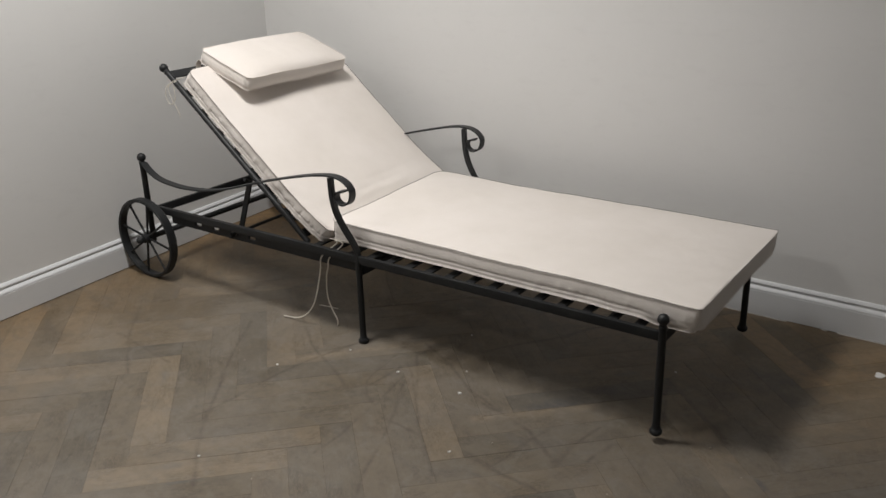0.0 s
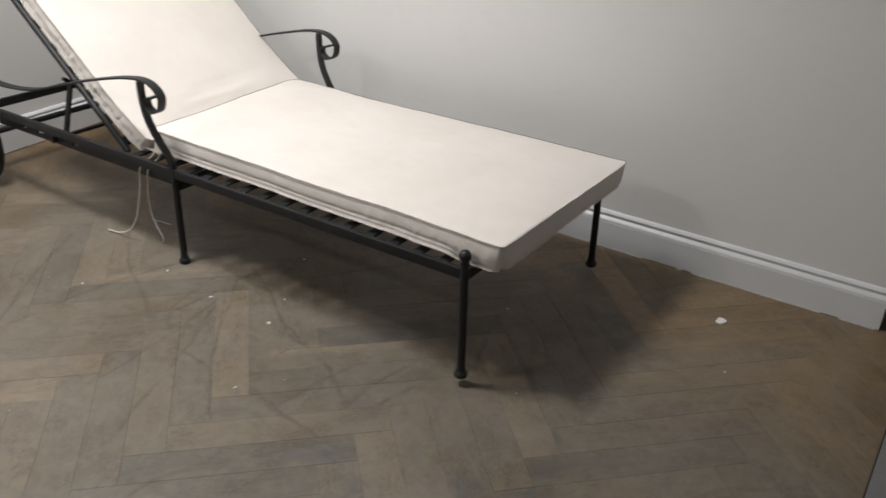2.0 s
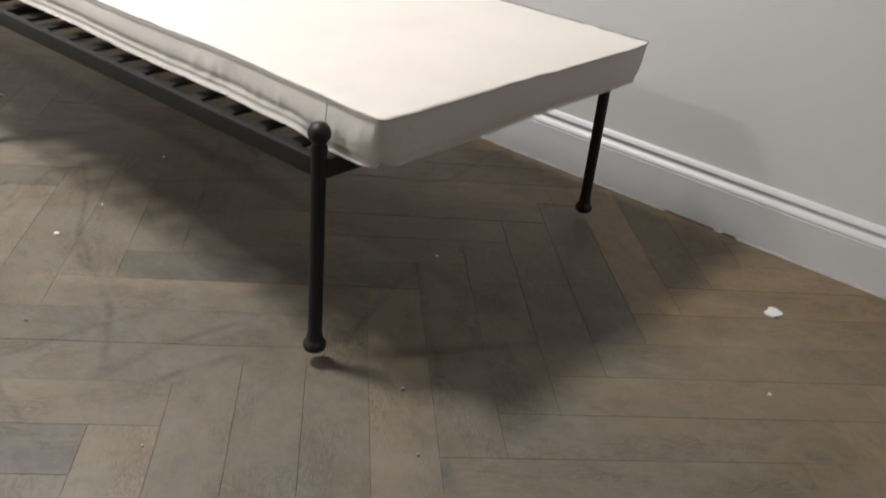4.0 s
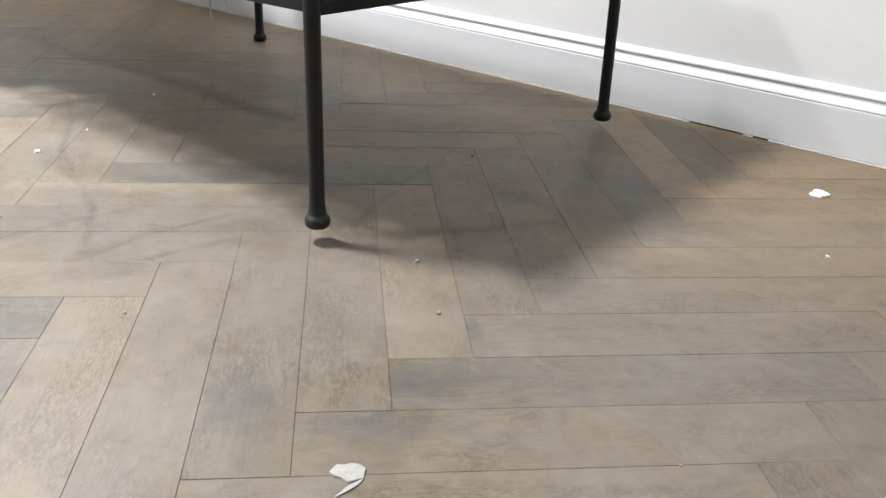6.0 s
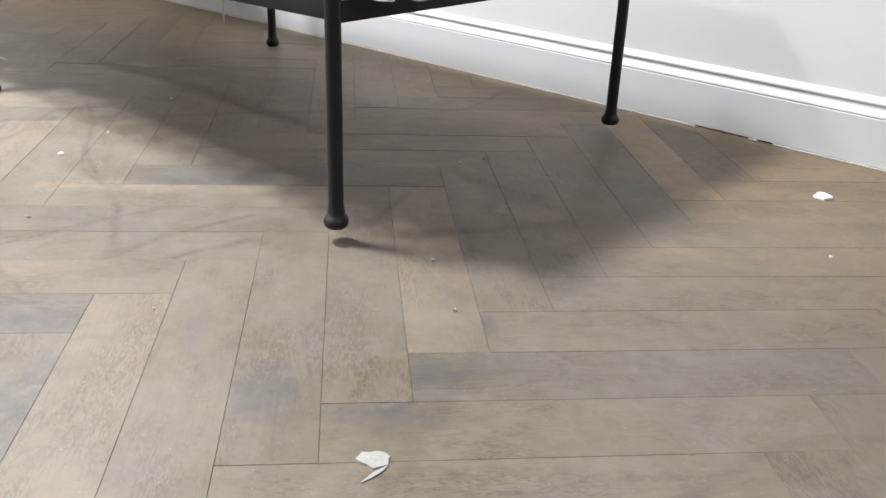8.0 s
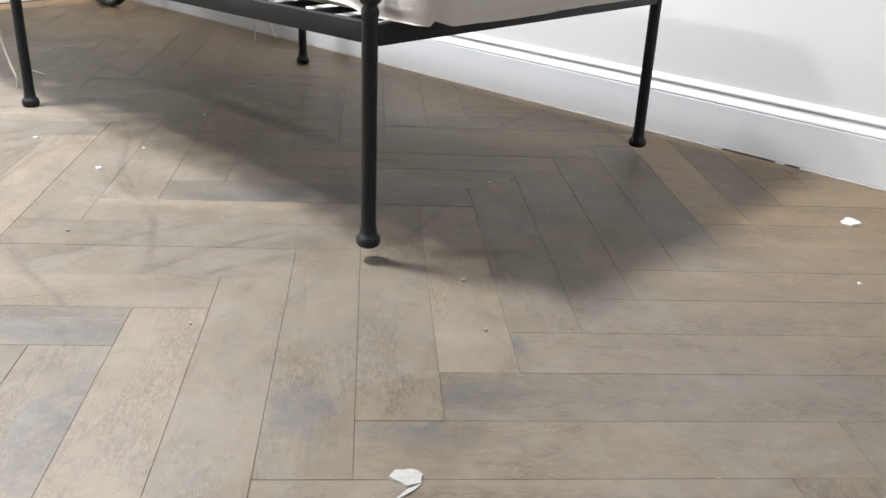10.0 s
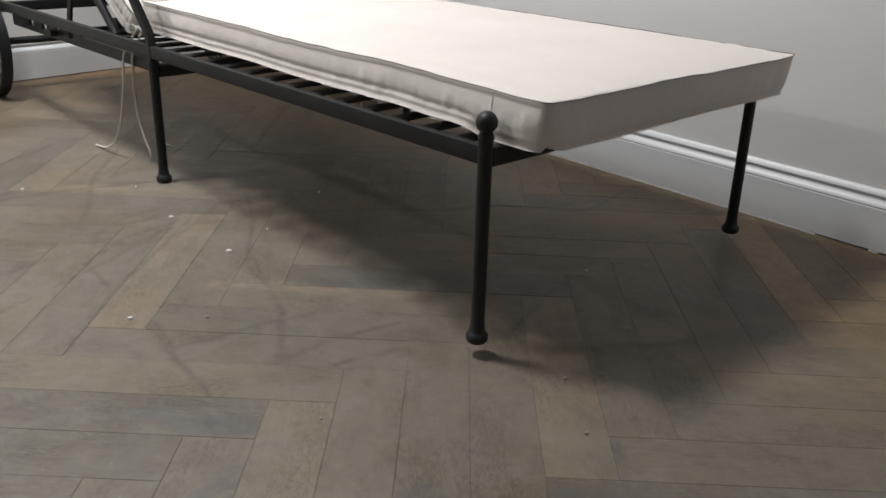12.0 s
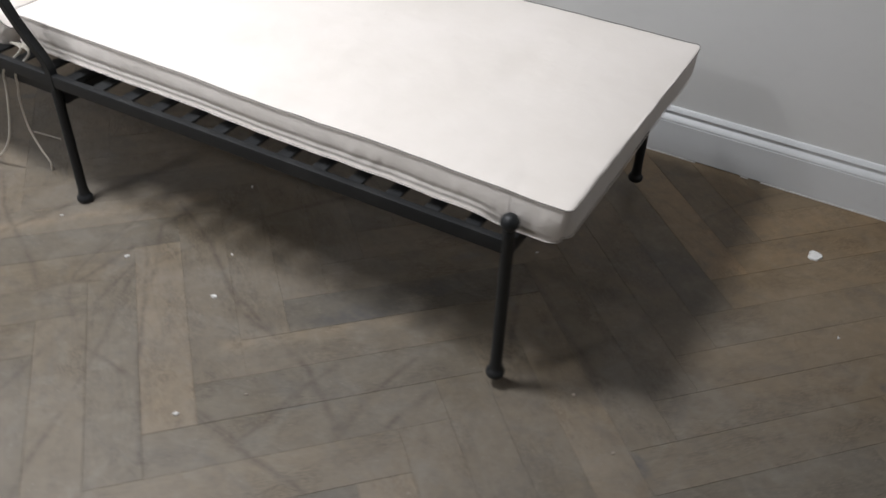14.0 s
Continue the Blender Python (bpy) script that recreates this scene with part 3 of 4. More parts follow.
def wheel(y, out):
    """Spoked wheel round the axle; out is the side that its cap faces."""
    at = Matrix.Translation((REAR_X, y, AXLE_Z)) @ Matrix.Rotation(radians(90), 4, "X")
    ro, ri, h = WHEEL_R, WHEEL_R - 0.012, 0.0155
    rim = [(ri, -h + 0.002), (ri + 0.002, -h), (ro - 0.002, -h), (ro, -h + 0.002), (ro, h - 0.002), (ro - 0.002, h), (ri + 0.002, h), (ri, h - 0.002)]
    bm = bmesh.new()
    sides = 56
    rings = [[bm.verts.new(at @ Vector((r * math.cos(2 * math.pi * k / sides), r * math.sin(2 * math.pi * k / sides), z))) for r, z in rim] for k in range(sides)]
    for k in range(sides):
        a, b = rings[k], rings[(k + 1) % sides]
        for m in range(8):
            bm.faces.new((a[m], a[(m + 1) % 8], b[(m + 1) % 8], b[m]))
    whole = part("wheel", bm, IRON, lounger, "spoked iron wheel")
    for k in range(8):
        a = 2 * math.pi * k / 8 + 0.60
        ends = [at @ Vector((r * math.cos(a), r * math.sin(a), 0)) for r in (0.010, ri + 0.002)]
        part("spoke", tube(ends, 0.0042, 8), IRON, whole)
    turn = at if out < 0 else Matrix.Translation((REAR_X, y, AXLE_Z)) @ Matrix.Rotation(radians(-90), 4, "X")
    part("hub", lathe([(0.0, -0.016), (0.0165, -0.016), (0.0165, 0.016), (0.011, 0.020)] + ball_profile(0.0145, 0.032, -0.8), 20, turn), IRON, whole)


for side in (-1, 1):
    y = side * HALF
    part("side_rail", box(REAR_X, END_X, y - 0.007, y + 0.007, RAIL - 0.025, RAIL, 0.0015), IRON, lounger)
    leg_with_knob(END_X, y)
    scroll_arm(y)
    rear_post(y)
    wheel(y + side * 0.026, side)

part("end_rail", box(END_X - 0.007, END_X + 0.007, -HALF + 0.008, HALF - 0.008, RAIL - 0.029, RAIL - 0.003, 0.0015), IRON, lounger)
part("rear_rail", box(REAR_X + 0.012, REAR_X + 0.024, -HALF + 0.008, HALF - 0.008, RAIL - 0.040, RAIL - 0.012, 0.0015), IRON, lounger)
part("middle_rail", box(-0.006, 0.014, -HALF + 0.008, HALF - 0.008, 0.228, 0.252, 0.0015), IRON, lounger)
part("axle", tube([(REAR_X, -HALF - 0.02, AXLE_Z), (REAR_X, HALF + 0.02, AXLE_Z)], 0.0105, 14), IRON, lounger)
for i in range(16):
    x = 0.9010 - 0.0723 * i
    part("slat", box(x - 0.0135, x + 0.0135, -HALF + 0.007, HALF - 0.007, RAIL - 0.0120, RAIL - 0.0070, 0.001), IRON, lounger)

# raised back: two tubes with knobs, flat slats, a prop that stands in a notched bar
PIVOT, SLOPE = Vector((-0.233, 0, 0.284)), radians(39.9)
UP, OUT = Vector((-math.cos(SLOPE), 0, math.sin(SLOPE))), Vector((math.sin(SLOPE), 0, math.cos(SLOPE)))
BACK_LONG = 0.779
for side in (-1, 1):
    y = side * 0.318
    turn = Matrix.Translation(PIVOT + Vector((0, y, 0))) @ Matrix.Rotation(SLOPE - math.pi / 2, 4, "Y")
    prof = [(0.0, -0.004), (0.0095, -0.004), (0.0095, BACK_LONG - 0.014), (0.0110, BACK_LONG - 0.012), (0.0110, BACK_LONG - 0.006), (0.0085, BACK_LONG - 0.002)] + ball_profile(0.0150, BACK_LONG + 0.010, -0.82)
    part("back_tube", lathe(prof, 18, turn), IRON, lounger)
    # bar with hooked notches below the side rail
    bm = bmesh.new()
    y2 = side * 0.322
    outline = [(-0.90, 0.262)]
    for x in (-0.753, -0.662, -0.572, -0.482):
        outline += [(x - 0.024, 0.262), (x - 0.018, 0.241), (x + 0.012, 0.241), (x + 0.015, 0.262)]
    outline += [(-0.438, 0.262), (-0.428, 0.2535), (-0.03, 0.2535), (-0.03, 0.228), (-0.90, 0.228)]
    a = [bm.verts.new((x, y2 - 0.004, z)) for x, z in outline]
    b = [bm.verts.new((x, y2 + 0.004, z)) for x, z in outline]
    bm.faces.new(a)
    bm.faces.new(b[::-1])
    for k in range(len(outline)):
        m = (k + 1) % len(outline)
        bm.faces.new((a[k], a[m], b[m], b[k]))
    part("notched_bar", bm, IRON, lounger, smooth=False)
    prop = [(-0.500, 0.432), (-0.572, 0.248)]
    part("back_prop", strap(prop, 0.0035, 0.0105, side * 0.296), IRON, lounger)
    part("prop_pin", tube([(-0.500, side * 0.290, 0.432), (-0.500, side * 0.318, 0.450)], 0.006, 10), IRON, lounger)
rod = part("prop_rod", tube([(-0.572, -0.335, 0.248), (-0.572, 0.335, 0.248)], 0.0058, 10), IRON, lounger)
for side in (-1, 1):
    part("end_cap", lathe([(0.0, -0.009), (0.009, -0.009), (0.010, -0.006), (0.010, 0.006), (0.008, 0.009), (0.0, 0.009)], 14, Matrix.Translation((-0.572, side * 0.338, 0.246)) @ Matrix.Rotation(radians(90), 4, "X")), IRON, rod)
for i in range(9):
    s = 0.03 + 0.0905 * i
    c = PIVOT + UP * s + OUT * 0.002
    bm = box(-0.015, 0.015, -0.311, 0.311, -0.0025, 0.0025, 0.001)
    bm.transform(Matrix.Translation(c) @ Matrix.Rotation(SLOPE, 4, "Y"))
    part("back_slat", bm, IRON, lounger)


# ---- cushions ----
def pad(long, wide, thick, crown, corner, seed, gather=0.0026, nx=96, ny=56, nz=22, flare=0.0, far_flare=0.0, tuck=0.0, end_tuck=0.0, sink=0.0, sag=0.003, bend=0.0, skew=0.0, low_corner=0.024, groove=0.08, creased=0.0, lip=0.0, lip_rise=0.0, lip_end=9.0, dip=None, rear=0.0, heap=0.0, droop=0.0):
    """A stuffed box cushion, middle at the origin of x and y, seam edges at z 0 and thick.
    Returns its mesh and the two seam lines."""
    rnd = Vector((seed * 3.1, seed * 1.7, seed * 0.9))

    def outline(u, v, corner):
        """A rectangle's point drawn in at the corners."""
        x, y = u * long / 2, v * wide / 2
        if u < 0:
            corner = max(corner, rear)
        cx, cy = long / 2 - corner, wide / 2 - corner
        if abs(x) > cx and abs(y) > cy:
            dx, dy = abs(x) - cx, abs(y) - cy
            m, r = max(dx, dy), math.hypot(dx, dy)
            if r > 1e-9:
                dx, dy = dx * m / r, dy * m / r
            x, y = math.copysign(cx + dx, x), math.copysign(cy + dy, y)
        if y < 0:
            y *= 1 + flare * u
        else:
            y *= 1 + far_flare * (1 - u) / 2
        return x, y

    def wobble(x, y):
        p = Vector((x * 7, y * 7, 0)) + rnd
        return 0.0020 * noise.noise(p) + 0.0010 * noise.noise(p * 3.3)

    def seam(x, y, z):
        """Where the seam runs, with its slight waves."""
        p = Vector((x * 5.0, y * 5.0, z * 3)) + rnd * 2
        a = 0.0032 * noise.noise(p) + 0.0012 * noise.noise(p * 4.1)
        n = math.hypot(x / long, y / wide) or 1
        return Vector((x + a * (x / long) / n, y + a * (y / wide) / n, z + 0.0030 * noise.noise(p * 1.3 + Vector((9, 0, 0))) + 0.0011 * noise.noise(p * 5.2)))

    def puff(u, v):
        return max(0.0, (1 - abs(u) ** 5) * (1 - abs(v) ** 3.6)) ** 0.8

    def ease(a, b, value):
        f = min(1.0, max(0.0, (value - a) / (b - a)))
        return f * f * (3 - 2 * f)

    def flange(x, v):
        """How far the lower seam of the near side stands out as a flat lip."""
        return (lip if v < -0.999 else 0.0) * (1 - 0.85 * ease(lip_end - 0.05, lip_end, x)) * (0.95 + 0.12 * noise.noise(Vector((x * 7, seed, 2))))

    bm = bmesh.new()
    us = [math.sin(math.pi / 2 * (2 * i / nx - 1)) * 0.35 + (2 * i / nx - 1) * 0.65 for i in range(nx + 1)]
    vs = [math.sin(math.pi / 2 * (2 * j / ny - 1)) * 0.35 + (2 * j / ny - 1) * 0.65 for j in range(ny + 1)]
    sheets = []
    for top in (0, 1):
        grid = []
        for i, u in enumerate(us):
            row = []
            for j, v in enumerate(vs):
                x, y = outline(u, v, corner if top else low_corner)
                edge = i in (0, nx) or j in (0, ny)
                if edge:
                    p = seam(x, y, thick * top)
                    if top and u < -0.85:
                        p.z -= sink * min(1.0, (-0.85 - u) / 0.13) * (0.25 + 0.75 * max(0.0, 1 - v * v))
                else:
                    near = max(abs(u), abs(v))
                    z = thick + crown * puff(u, v) + wobble(x, y) * puff(u, v) * 1.6 if top else 0.0005 - sag * min(1.0, puff(u, v) * 1.6)
                    if top and creased:
                        fold = max(0.0, (u - 0.45) / 0.55) * puff(u * 0.97, v * 0.97)
                        z += creased * fold * (noise.noise(Vector((x * 22, y * 5 + x * 4, seed))) + 0.5 * noise.noise(Vector((x * 45, y * 12, seed + 4))))
                    if top and u < -0.90:
                        z -= sink * ((-0.90 - u) / 0.10) ** 2 * (0.25 + 0.75 * max(0.0, 1 - v * v))
                    if top and near > 0.80:
                        along = x if abs(v) > abs(u) else y
                        z += 0.0016 * (near - 0.80) / 0.20 * noise.noise(Vector((along * 38, seed, 0)))
                    p = Vector((x, y, z))
                if not top:
                    p.y *= 1 - (tuck if v < 0 else 0.2 * tuck)
                    p.x -= end_tuck * max(0.0, min(1.0, (u - 0.80) / 0.20))
                    if lip:
                        out = flange(x, v)
                        p.y -= out
                        p.z += lip_rise * out / lip + lip_rise * 0.6 * ease(-0.86, -0.98, v) * (v > -0.999)
                else:
                    if dip is not None:
                        p.z += dip(x) * ease(-0.82, -1.0, v)
                    p.z += heap * ease(-0.55, -0.93, u) * ease(-0.9, 0.2, v) - droop * ease(0.80, 1.0, u) * max(0.0, 1 - (v / 0.95 - 0.45) ** 2 / 0.5)
                p.x += skew * max(0.0, v) * max(0.0, -u)
                p.z += bend * max(0.0, (u - 0.35) / 0.65) ** 2
                row.append(bm.verts.new(p))
            grid.append(row)
        sheets.append(grid)
        for i in range(nx):
            for j in range(ny):
                bm.faces.new((grid[i][j], grid[i + 1][j], grid[i + 1][j + 1], grid[i][j + 1]))
    ring = [(i, 0) for i in range(nx)] + [(nx, j) for j in range(ny)] + [(i, ny) for i in range(nx, 0, -1)] + [(0, j) for j in range(ny, 0, -1)]
    rows = [[sheets[0][i][j] for i, j in ring]]
    for k in range(1, nz):
        f = k / nz
        row = []
        for i, j in ring:
            a, b = sheets[0][i][j].co, sheets[1][i][j].co
            p = a.lerp(b, f)
            x, y = p.x, p.y
            way = Vector((x / long if i in (0, nx) else 0, y / wide if j in (0, ny) else 0, 0))
            way = way.normalized() if way.length > 0 else Vector()
            along = x if j in (0, ny) else y
            swell = math.sin(math.pi * f ** 0.80) ** 1.2 - 0.30 * math.exp(-((f - 0.10) / 0.05) ** 2) - groove * math.exp(-((f - 0.94) / 0.05) ** 2)
            folds = noise.noise(Vector((along * 48, seed * 2.0 + f * 0.9, 0))) + 0.8 * noise.noise(Vector((along * 105, seed + f * 1.3, 3)))
            where = max(0.0, 0.25 + 1.1 * noise.noise(Vector((along * 5.0, seed, 7))))
            fade = math.sin(math.pi * min(1.0, f * 1.15)) if f < 0.87 else 0.0
            if lip and j == 0:
                hem = flange(x, -1.0)
                p.y += hem * (1 - f) * min(1.0, f / 0.30) + 0.0012 * hem / lip * math.exp(-((f - 0.30) / 0.06) ** 2)
                fade *= ease(0.12, 0.28, f) * (1.5 - 0.7 * f)
            p = p + way * (0.0044 * swell + gather * fade * folds * (0.65 + 0.45 * where))
            row.append(bm.verts.new(p))
        rows.append(row)
    rows.append([sheets[1][i][j] for i, j in ring])
    count = len(ring)
    for a, b in zip(rows, rows[1:]):
        for k in range(count):
            bm.faces.new((a[k], a[(k + 1) % count], b[(k + 1) % count], b[k]))
    seams = []
    for top in (0, 1):
        line = []
        for i, j in ring:
            p = sheets[top][i][j].co
            q = Vector((p.x, p.y, 0))
            q = Vector((p.x / long, p.y / wide, 0)).normalized()
            if not line or (p - line[-1]).length > 0.006:
                line.append(p + q * 0.0022 + Vector((0, 0, 0.0008 if top else -0.0003)))
        seams.append(line)
    side = [[row[k].co.copy() for row in rows] for k in range(nx)]
    return bm, seams, side


def cushion(owner, name, at, label, cord_size=0.0009, piping=None, joins=(), **size):
    bm, (low, high), side = pad(**size)
    body = part(name, bm, CANVAS, owner, label, at=at)
    part("piping", tube(high, cord_size, 7, True), piping or PIPING, body, "thin corded piping")
    part("piping", tube(low, cord_size * 0.9, 7, True), CANVAS, body)
    # upright seams where two lengths of the side band are joined
    for x in joins:
        line = min(side, key=lambda column: abs(column[0].x - x))
        part("band_seam", tube([p + Vector((0, -0.0002, 0)) for p in line[2:]], 0.0007, 5), CANVAS, body)
    return body


mattress = thing("lounger_mattress", "cream canvas lounger mattress folded up the raised back", "mattress", BASE)
SEAT_X0, SEAT_X1 = -0.150, 1.052


def seat_edge(x):
    """The near upper edge stands a little higher and eases down towards the foot corner."""
    def ease(a, b):
        f = min(1.0, max(0.0, (x - a) / (b - a)))
        return f * f * (3 - 2 * f)
    return 0.0045 - 0.0030 * ease(0.40, 0.58)


cushion(mattress, "seat_section", Matrix.Translation(((SEAT_X0 + SEAT_X1) / 2, 0.005, RAIL + 0.0015)), "", dip=seat_edge, lip=0.0065, lip_rise=0.0135, lip_end=0.50, joins=(0.505,), long=SEAT_X1 - SEAT_X0, wide=0.638, thick=0.066, crown=0.013, corner=0.011, low_corner=0.034, seed=1.0, skew=-0.020, nx=300, ny=60, flare=0.035, groove=0.04, tuck=0.010, end_tuck=0.006, sink=0.003, sag=0.0075, gather=0.0011, rear=0.045, heap=0.009, droop=0.004)
TIP = Matrix.Translation((0, -0.326, 0)) @ Matrix.Rotation(radians(1.7), 4, "X") @ Matrix.Translation((0, 0.326, 0))
back_at = Matrix.Translation(PIVOT + UP * 0.330 + OUT * 0.014 + Vector((0, 0.020, 0))) @ Matrix.Rotation(SLOPE, 4, "Y") @ TIP
cushion(mattress, "back_section", back_at, "", long=0.750, wide=0.648, thick=0.054, crown=0.018, corner=0.026, seed=2.0, nx=200, ny=60, far_flare=0.03, bend=0.024, skew=0.045, creased=0.006, gather=0.0030, lip=0.006, lip_rise=0.003)

pillow = thing("head_pillow", "cream canvas box head pillow strapped over the top of the back", "pillow", BASE)
LEAN_P = radians(20.5)
pillow_at = Matrix.Translation((-0.6625, 0.025, 0.763)) @ Matrix.Rotation(LEAN_P, 4, "Y")
cushion(pillow, "pad", pillow_at, "", 0.0015, CANVAS, long=0.240, wide=0.490, thick=0.043, crown=0.024, corner=0.026, seed=3.0, groove=0.0, gather=0.0009, nx=60, ny=90)


for y in (-0.205, 0.235):
    part("strap", strap(smooth_path([(-0.758, 0.803), (-0.782, 0.806), (-0.797, 0.786), (-0.795, 0.752), (-0.770, 0.724)], 5), 0.011, 0.0011, y), CANVAS, pillow, "flat canvas strap")


def cord(name, points, owner, radius=0.0024, label=""):
    return part(name, tube(smooth_path(points, 8), radius, 7), CORD, owner, label)


def place(x, y, z):
    """A world place in the mattress's own axes."""
    return tuple(BASE.inverted() @ Vector((x, y, z)))


# ties at the fold of the mattress and at the top of the back
cord("tie", [place(*p) for p in ((-1.452, 2.140, 0.308), (-1.444, 2.132, 0.314), (-1.436, 2.127, 0.306), (-1.496, 2.123, 0.252), (-1.503, 2.121, 0.211), (-1.509, 2.119, 0.175), (-1.522, 2.117, 0.122), (-1.538, 2.114, 0.077), (-1.570, 2.112, 0.035), (-1.614, 2.111, 0.011), (-1.673, 2.110, 0.003))], mattress, label="cream tie cord hanging to the floor")
cord("tie", [place(*p) for p in ((-1.445, 2.140, 0.310), (-1.428, 2.132, 0.315), (-1.412, 2.127, 0.306), (-1.470, 2.130, 0.251), (-1.483, 2.134, 0.213), (-1.495, 2.137, 0.175), (-1.502, 2.144, 0.105), (-1.487, 2.148, 0.055), (-1.472, 2.151, 0.025), (-1.475, 2.153, 0.003))], mattress, label="cream tie cord hanging to the floor")
cord("tie_bow", [place(*p) for p in ((-1.425, 2.134, 0.312), (-1.452, 2.128, 0.318), (-1.468, 2.136, 0.312), (-1.432, 2.138, 0.316), (-1.404, 2.130, 0.318), (-1.392, 2.140, 0.312), (-1.424, 2.135, 0.313))], mattress, 0.0019)
cord("tie", [place(*p) for p in ((-1.45, 2.765, 0.306), (-1.462, 2.812, 0.300), (-1.472, 2.814, 0.220), (-1.468, 2.812, 0.120), (-1.440, 2.806, 0.062), (-1.415, 2.800, 0.050))], mattress)
cord("tie", [place(*p) for p in ((-1.45, 2.765, 0.306), (-1.500, 2.812, 0.300), (-1.520, 2.812, 0.200), (-1.525, 2.816, 0.080), (-1.530, 2.820, 0.020))], mattress)
cord("tie", [place(*p) for p in ((-2.095, 2.160, 0.752), (-2.112, 2.135, 0.744), (-2.130, 2.112, 0.725), (-2.136, 2.110, 0.690), (-2.120, 2.112, 0.668), (-2.100, 2.116, 0.685), (-2.105, 2.120, 0.730))], mattress, 0.0013)
cord("tie", [place(*p) for p in ((-2.105, 2.135, 0.742), (-2.120, 2.112, 0.728), (-2.110, 2.110, 0.690), (-2.085, 2.112, 0.650), (-2.082, 2.114, 0.628))], mattress, 0.0013)


# ---- debris on the floor ----
def flake(x, y, size, name, label, material, seed, thick=0.002, group="", turn=0.0, stretch=0.7, ragged=0.65):
    """A broken chip with a ragged outline."""
    rnd = random.Random(seed)
    bm = bmesh.new()
    count = 13
    low, high = [], []
    for k in range(count):
        a = 2 * math.pi * k / count
        r = size / 2 * (1.12 - ragged + ragged * rnd.random())
        px, py = r * math.cos(a), r * math.sin(a) * stretch
        low.append(bm.verts.new((px, py, 0.0003)))
        high.append(bm.verts.new((px * 0.94, py * 0.94, thick * (0.7 + 0.6 * rnd.random()))))
    top = bm.verts.new((0, 0, thick * 1.25))
    for k in range(count):
        m = (k + 1) % count
        bm.faces.new((low[k], low[m], high[m], high[k]))
        bm.faces.new((high[k], high[m], top))
    bm.faces.new(low[::-1])
    ob = new(name, mesh_of(name, bm, material))
    ob.matrix_basis = pose(x, y, 0, 0, 0, turn)
    return tagged(ob, label, "debris", group)


flake(0.053, 2.755, 0.033, "plaster_chip", "white broken plaster chip lying on the oak floor", PLASTER, 5, 0.003, turn=100, stretch=0.9, ragged=0.4)
flake(-0.023, 1.803, 0.030, "plaster_chip", "larger greyish white broken plaster chip on the oak floor", GREY_PLASTER, 17, 0.0018, turn=35, stretch=0.80, ragged=0.36)
flake(-0.0085, 1.7915, 0.034, "plaster_sliver", "thin beige plaster sliver beside the white chip", GREY_PLASTER, 9, 0.0012, turn=86, stretch=0.15, ragged=0.4)
CRUMBS = [(-0.909, 2.016, 0.010), (-0.777, 1.767, 0.009), (-1.127, 2.019, 0.008), (-1.071, 2.334, 0.006), (-0.960, 2.130, 0.005), (-0.430, 2.502, 0.006), (-0.446, 2.458, 0.005), (-0.237, 2.139, 0.008),
          (-0.136, 2.057, 0.008), (-0.377, 1.827, 0.006), (0.136, 2.526, 0.006), (0.178, 1.998, 0.004), (-1.293, 1.409, 0.007), (-1.114, 1.415, 0.005), (-1.458, 1.857, 0.007), (-1.333, 2.047, 0.006), (-0.707, 1.857, 0.006), (-1.562, 1.823, 0.005)]
DULL = {(-0.430, 2.502), (-0.237, 2.139), (-0.136, 2.057), (-0.377, 1.827), (0.178, 1.998), (-1.114, 1.415), (-1.562, 1.823), (-0.707, 1.857)}
for i, (x, y, size) in enumerate(CRUMBS):
    pale = (x, y) not in DULL
    flake(x, y, size * (1.25 if pale else 0.9), "plaster_crumb", "tiny white plaster crumb on the oak floor" if pale else "tiny beige plaster crumb on the oak floor", PLASTER if pale else CRUMB, 20 + i, size * 0.35, "plaster crumbs on the floor", 37 * i)
scrap = new("cord_scrap", mesh_of("cord_scrap", tube(smooth_path([(-1.632, 2.241, 0.0016), (-1.600, 2.244, 0.003), (-1.556, 2.251, 0.0016)], 6), 0.0014, 6), CORD, True))
tagged(scrap, "short scrap of cream cord on the oak floor", "cord")


# ---- the floor: herringbone planks laid at 45 degrees ----
floor = new("floor", mesh_of("floor", box(ROOM_X0 - 0.50, 0.507, ROOM_Y0 - 0.14, ROOM_Y1 + 0.14, -0.06, -0.0010), SUBFLOOR))
tagged(floor, "smoked oak herringbone parquet, dusty and scuffed", "floor", kind="structure")
tagged(new("floor_hall", mesh_of("floor_hall", box(0.510, ROOM_X1 + 0.14, ROOM_Y0 - 0.14, ROOM_Y1 + 0.35, -0.06, -0.001, 0.001), STONE)), "plain grey screed floor beyond the parquet edge", "floor", kind="structure")

PW, PL, GAP, CHAMFER = 0.0865, 0.4805, 0.00018, 0.0003
CORNER = Vector((-0.115, 1.952))
ALONG, ACROSS = Vector((1, 1)) / math.sqrt(2), Vector((-1, 1)) / math.sqrt(2)
WEST_IN = Vector((math.cos(radians(WEST_TURN)), math.sin(radians(WEST_TURN))))
EDGES = [(WEST_IN.x, WEST_IN.y, WEST_IN.dot(Vector((-2.533, ROOM_Y1))) + 0.006), (-1, 0, -0.505), (0, 1, ROOM_Y0 + 0.006), (0, -1, -(ROOM_Y1 - 0.006))]
NEAR_Y = 0.72


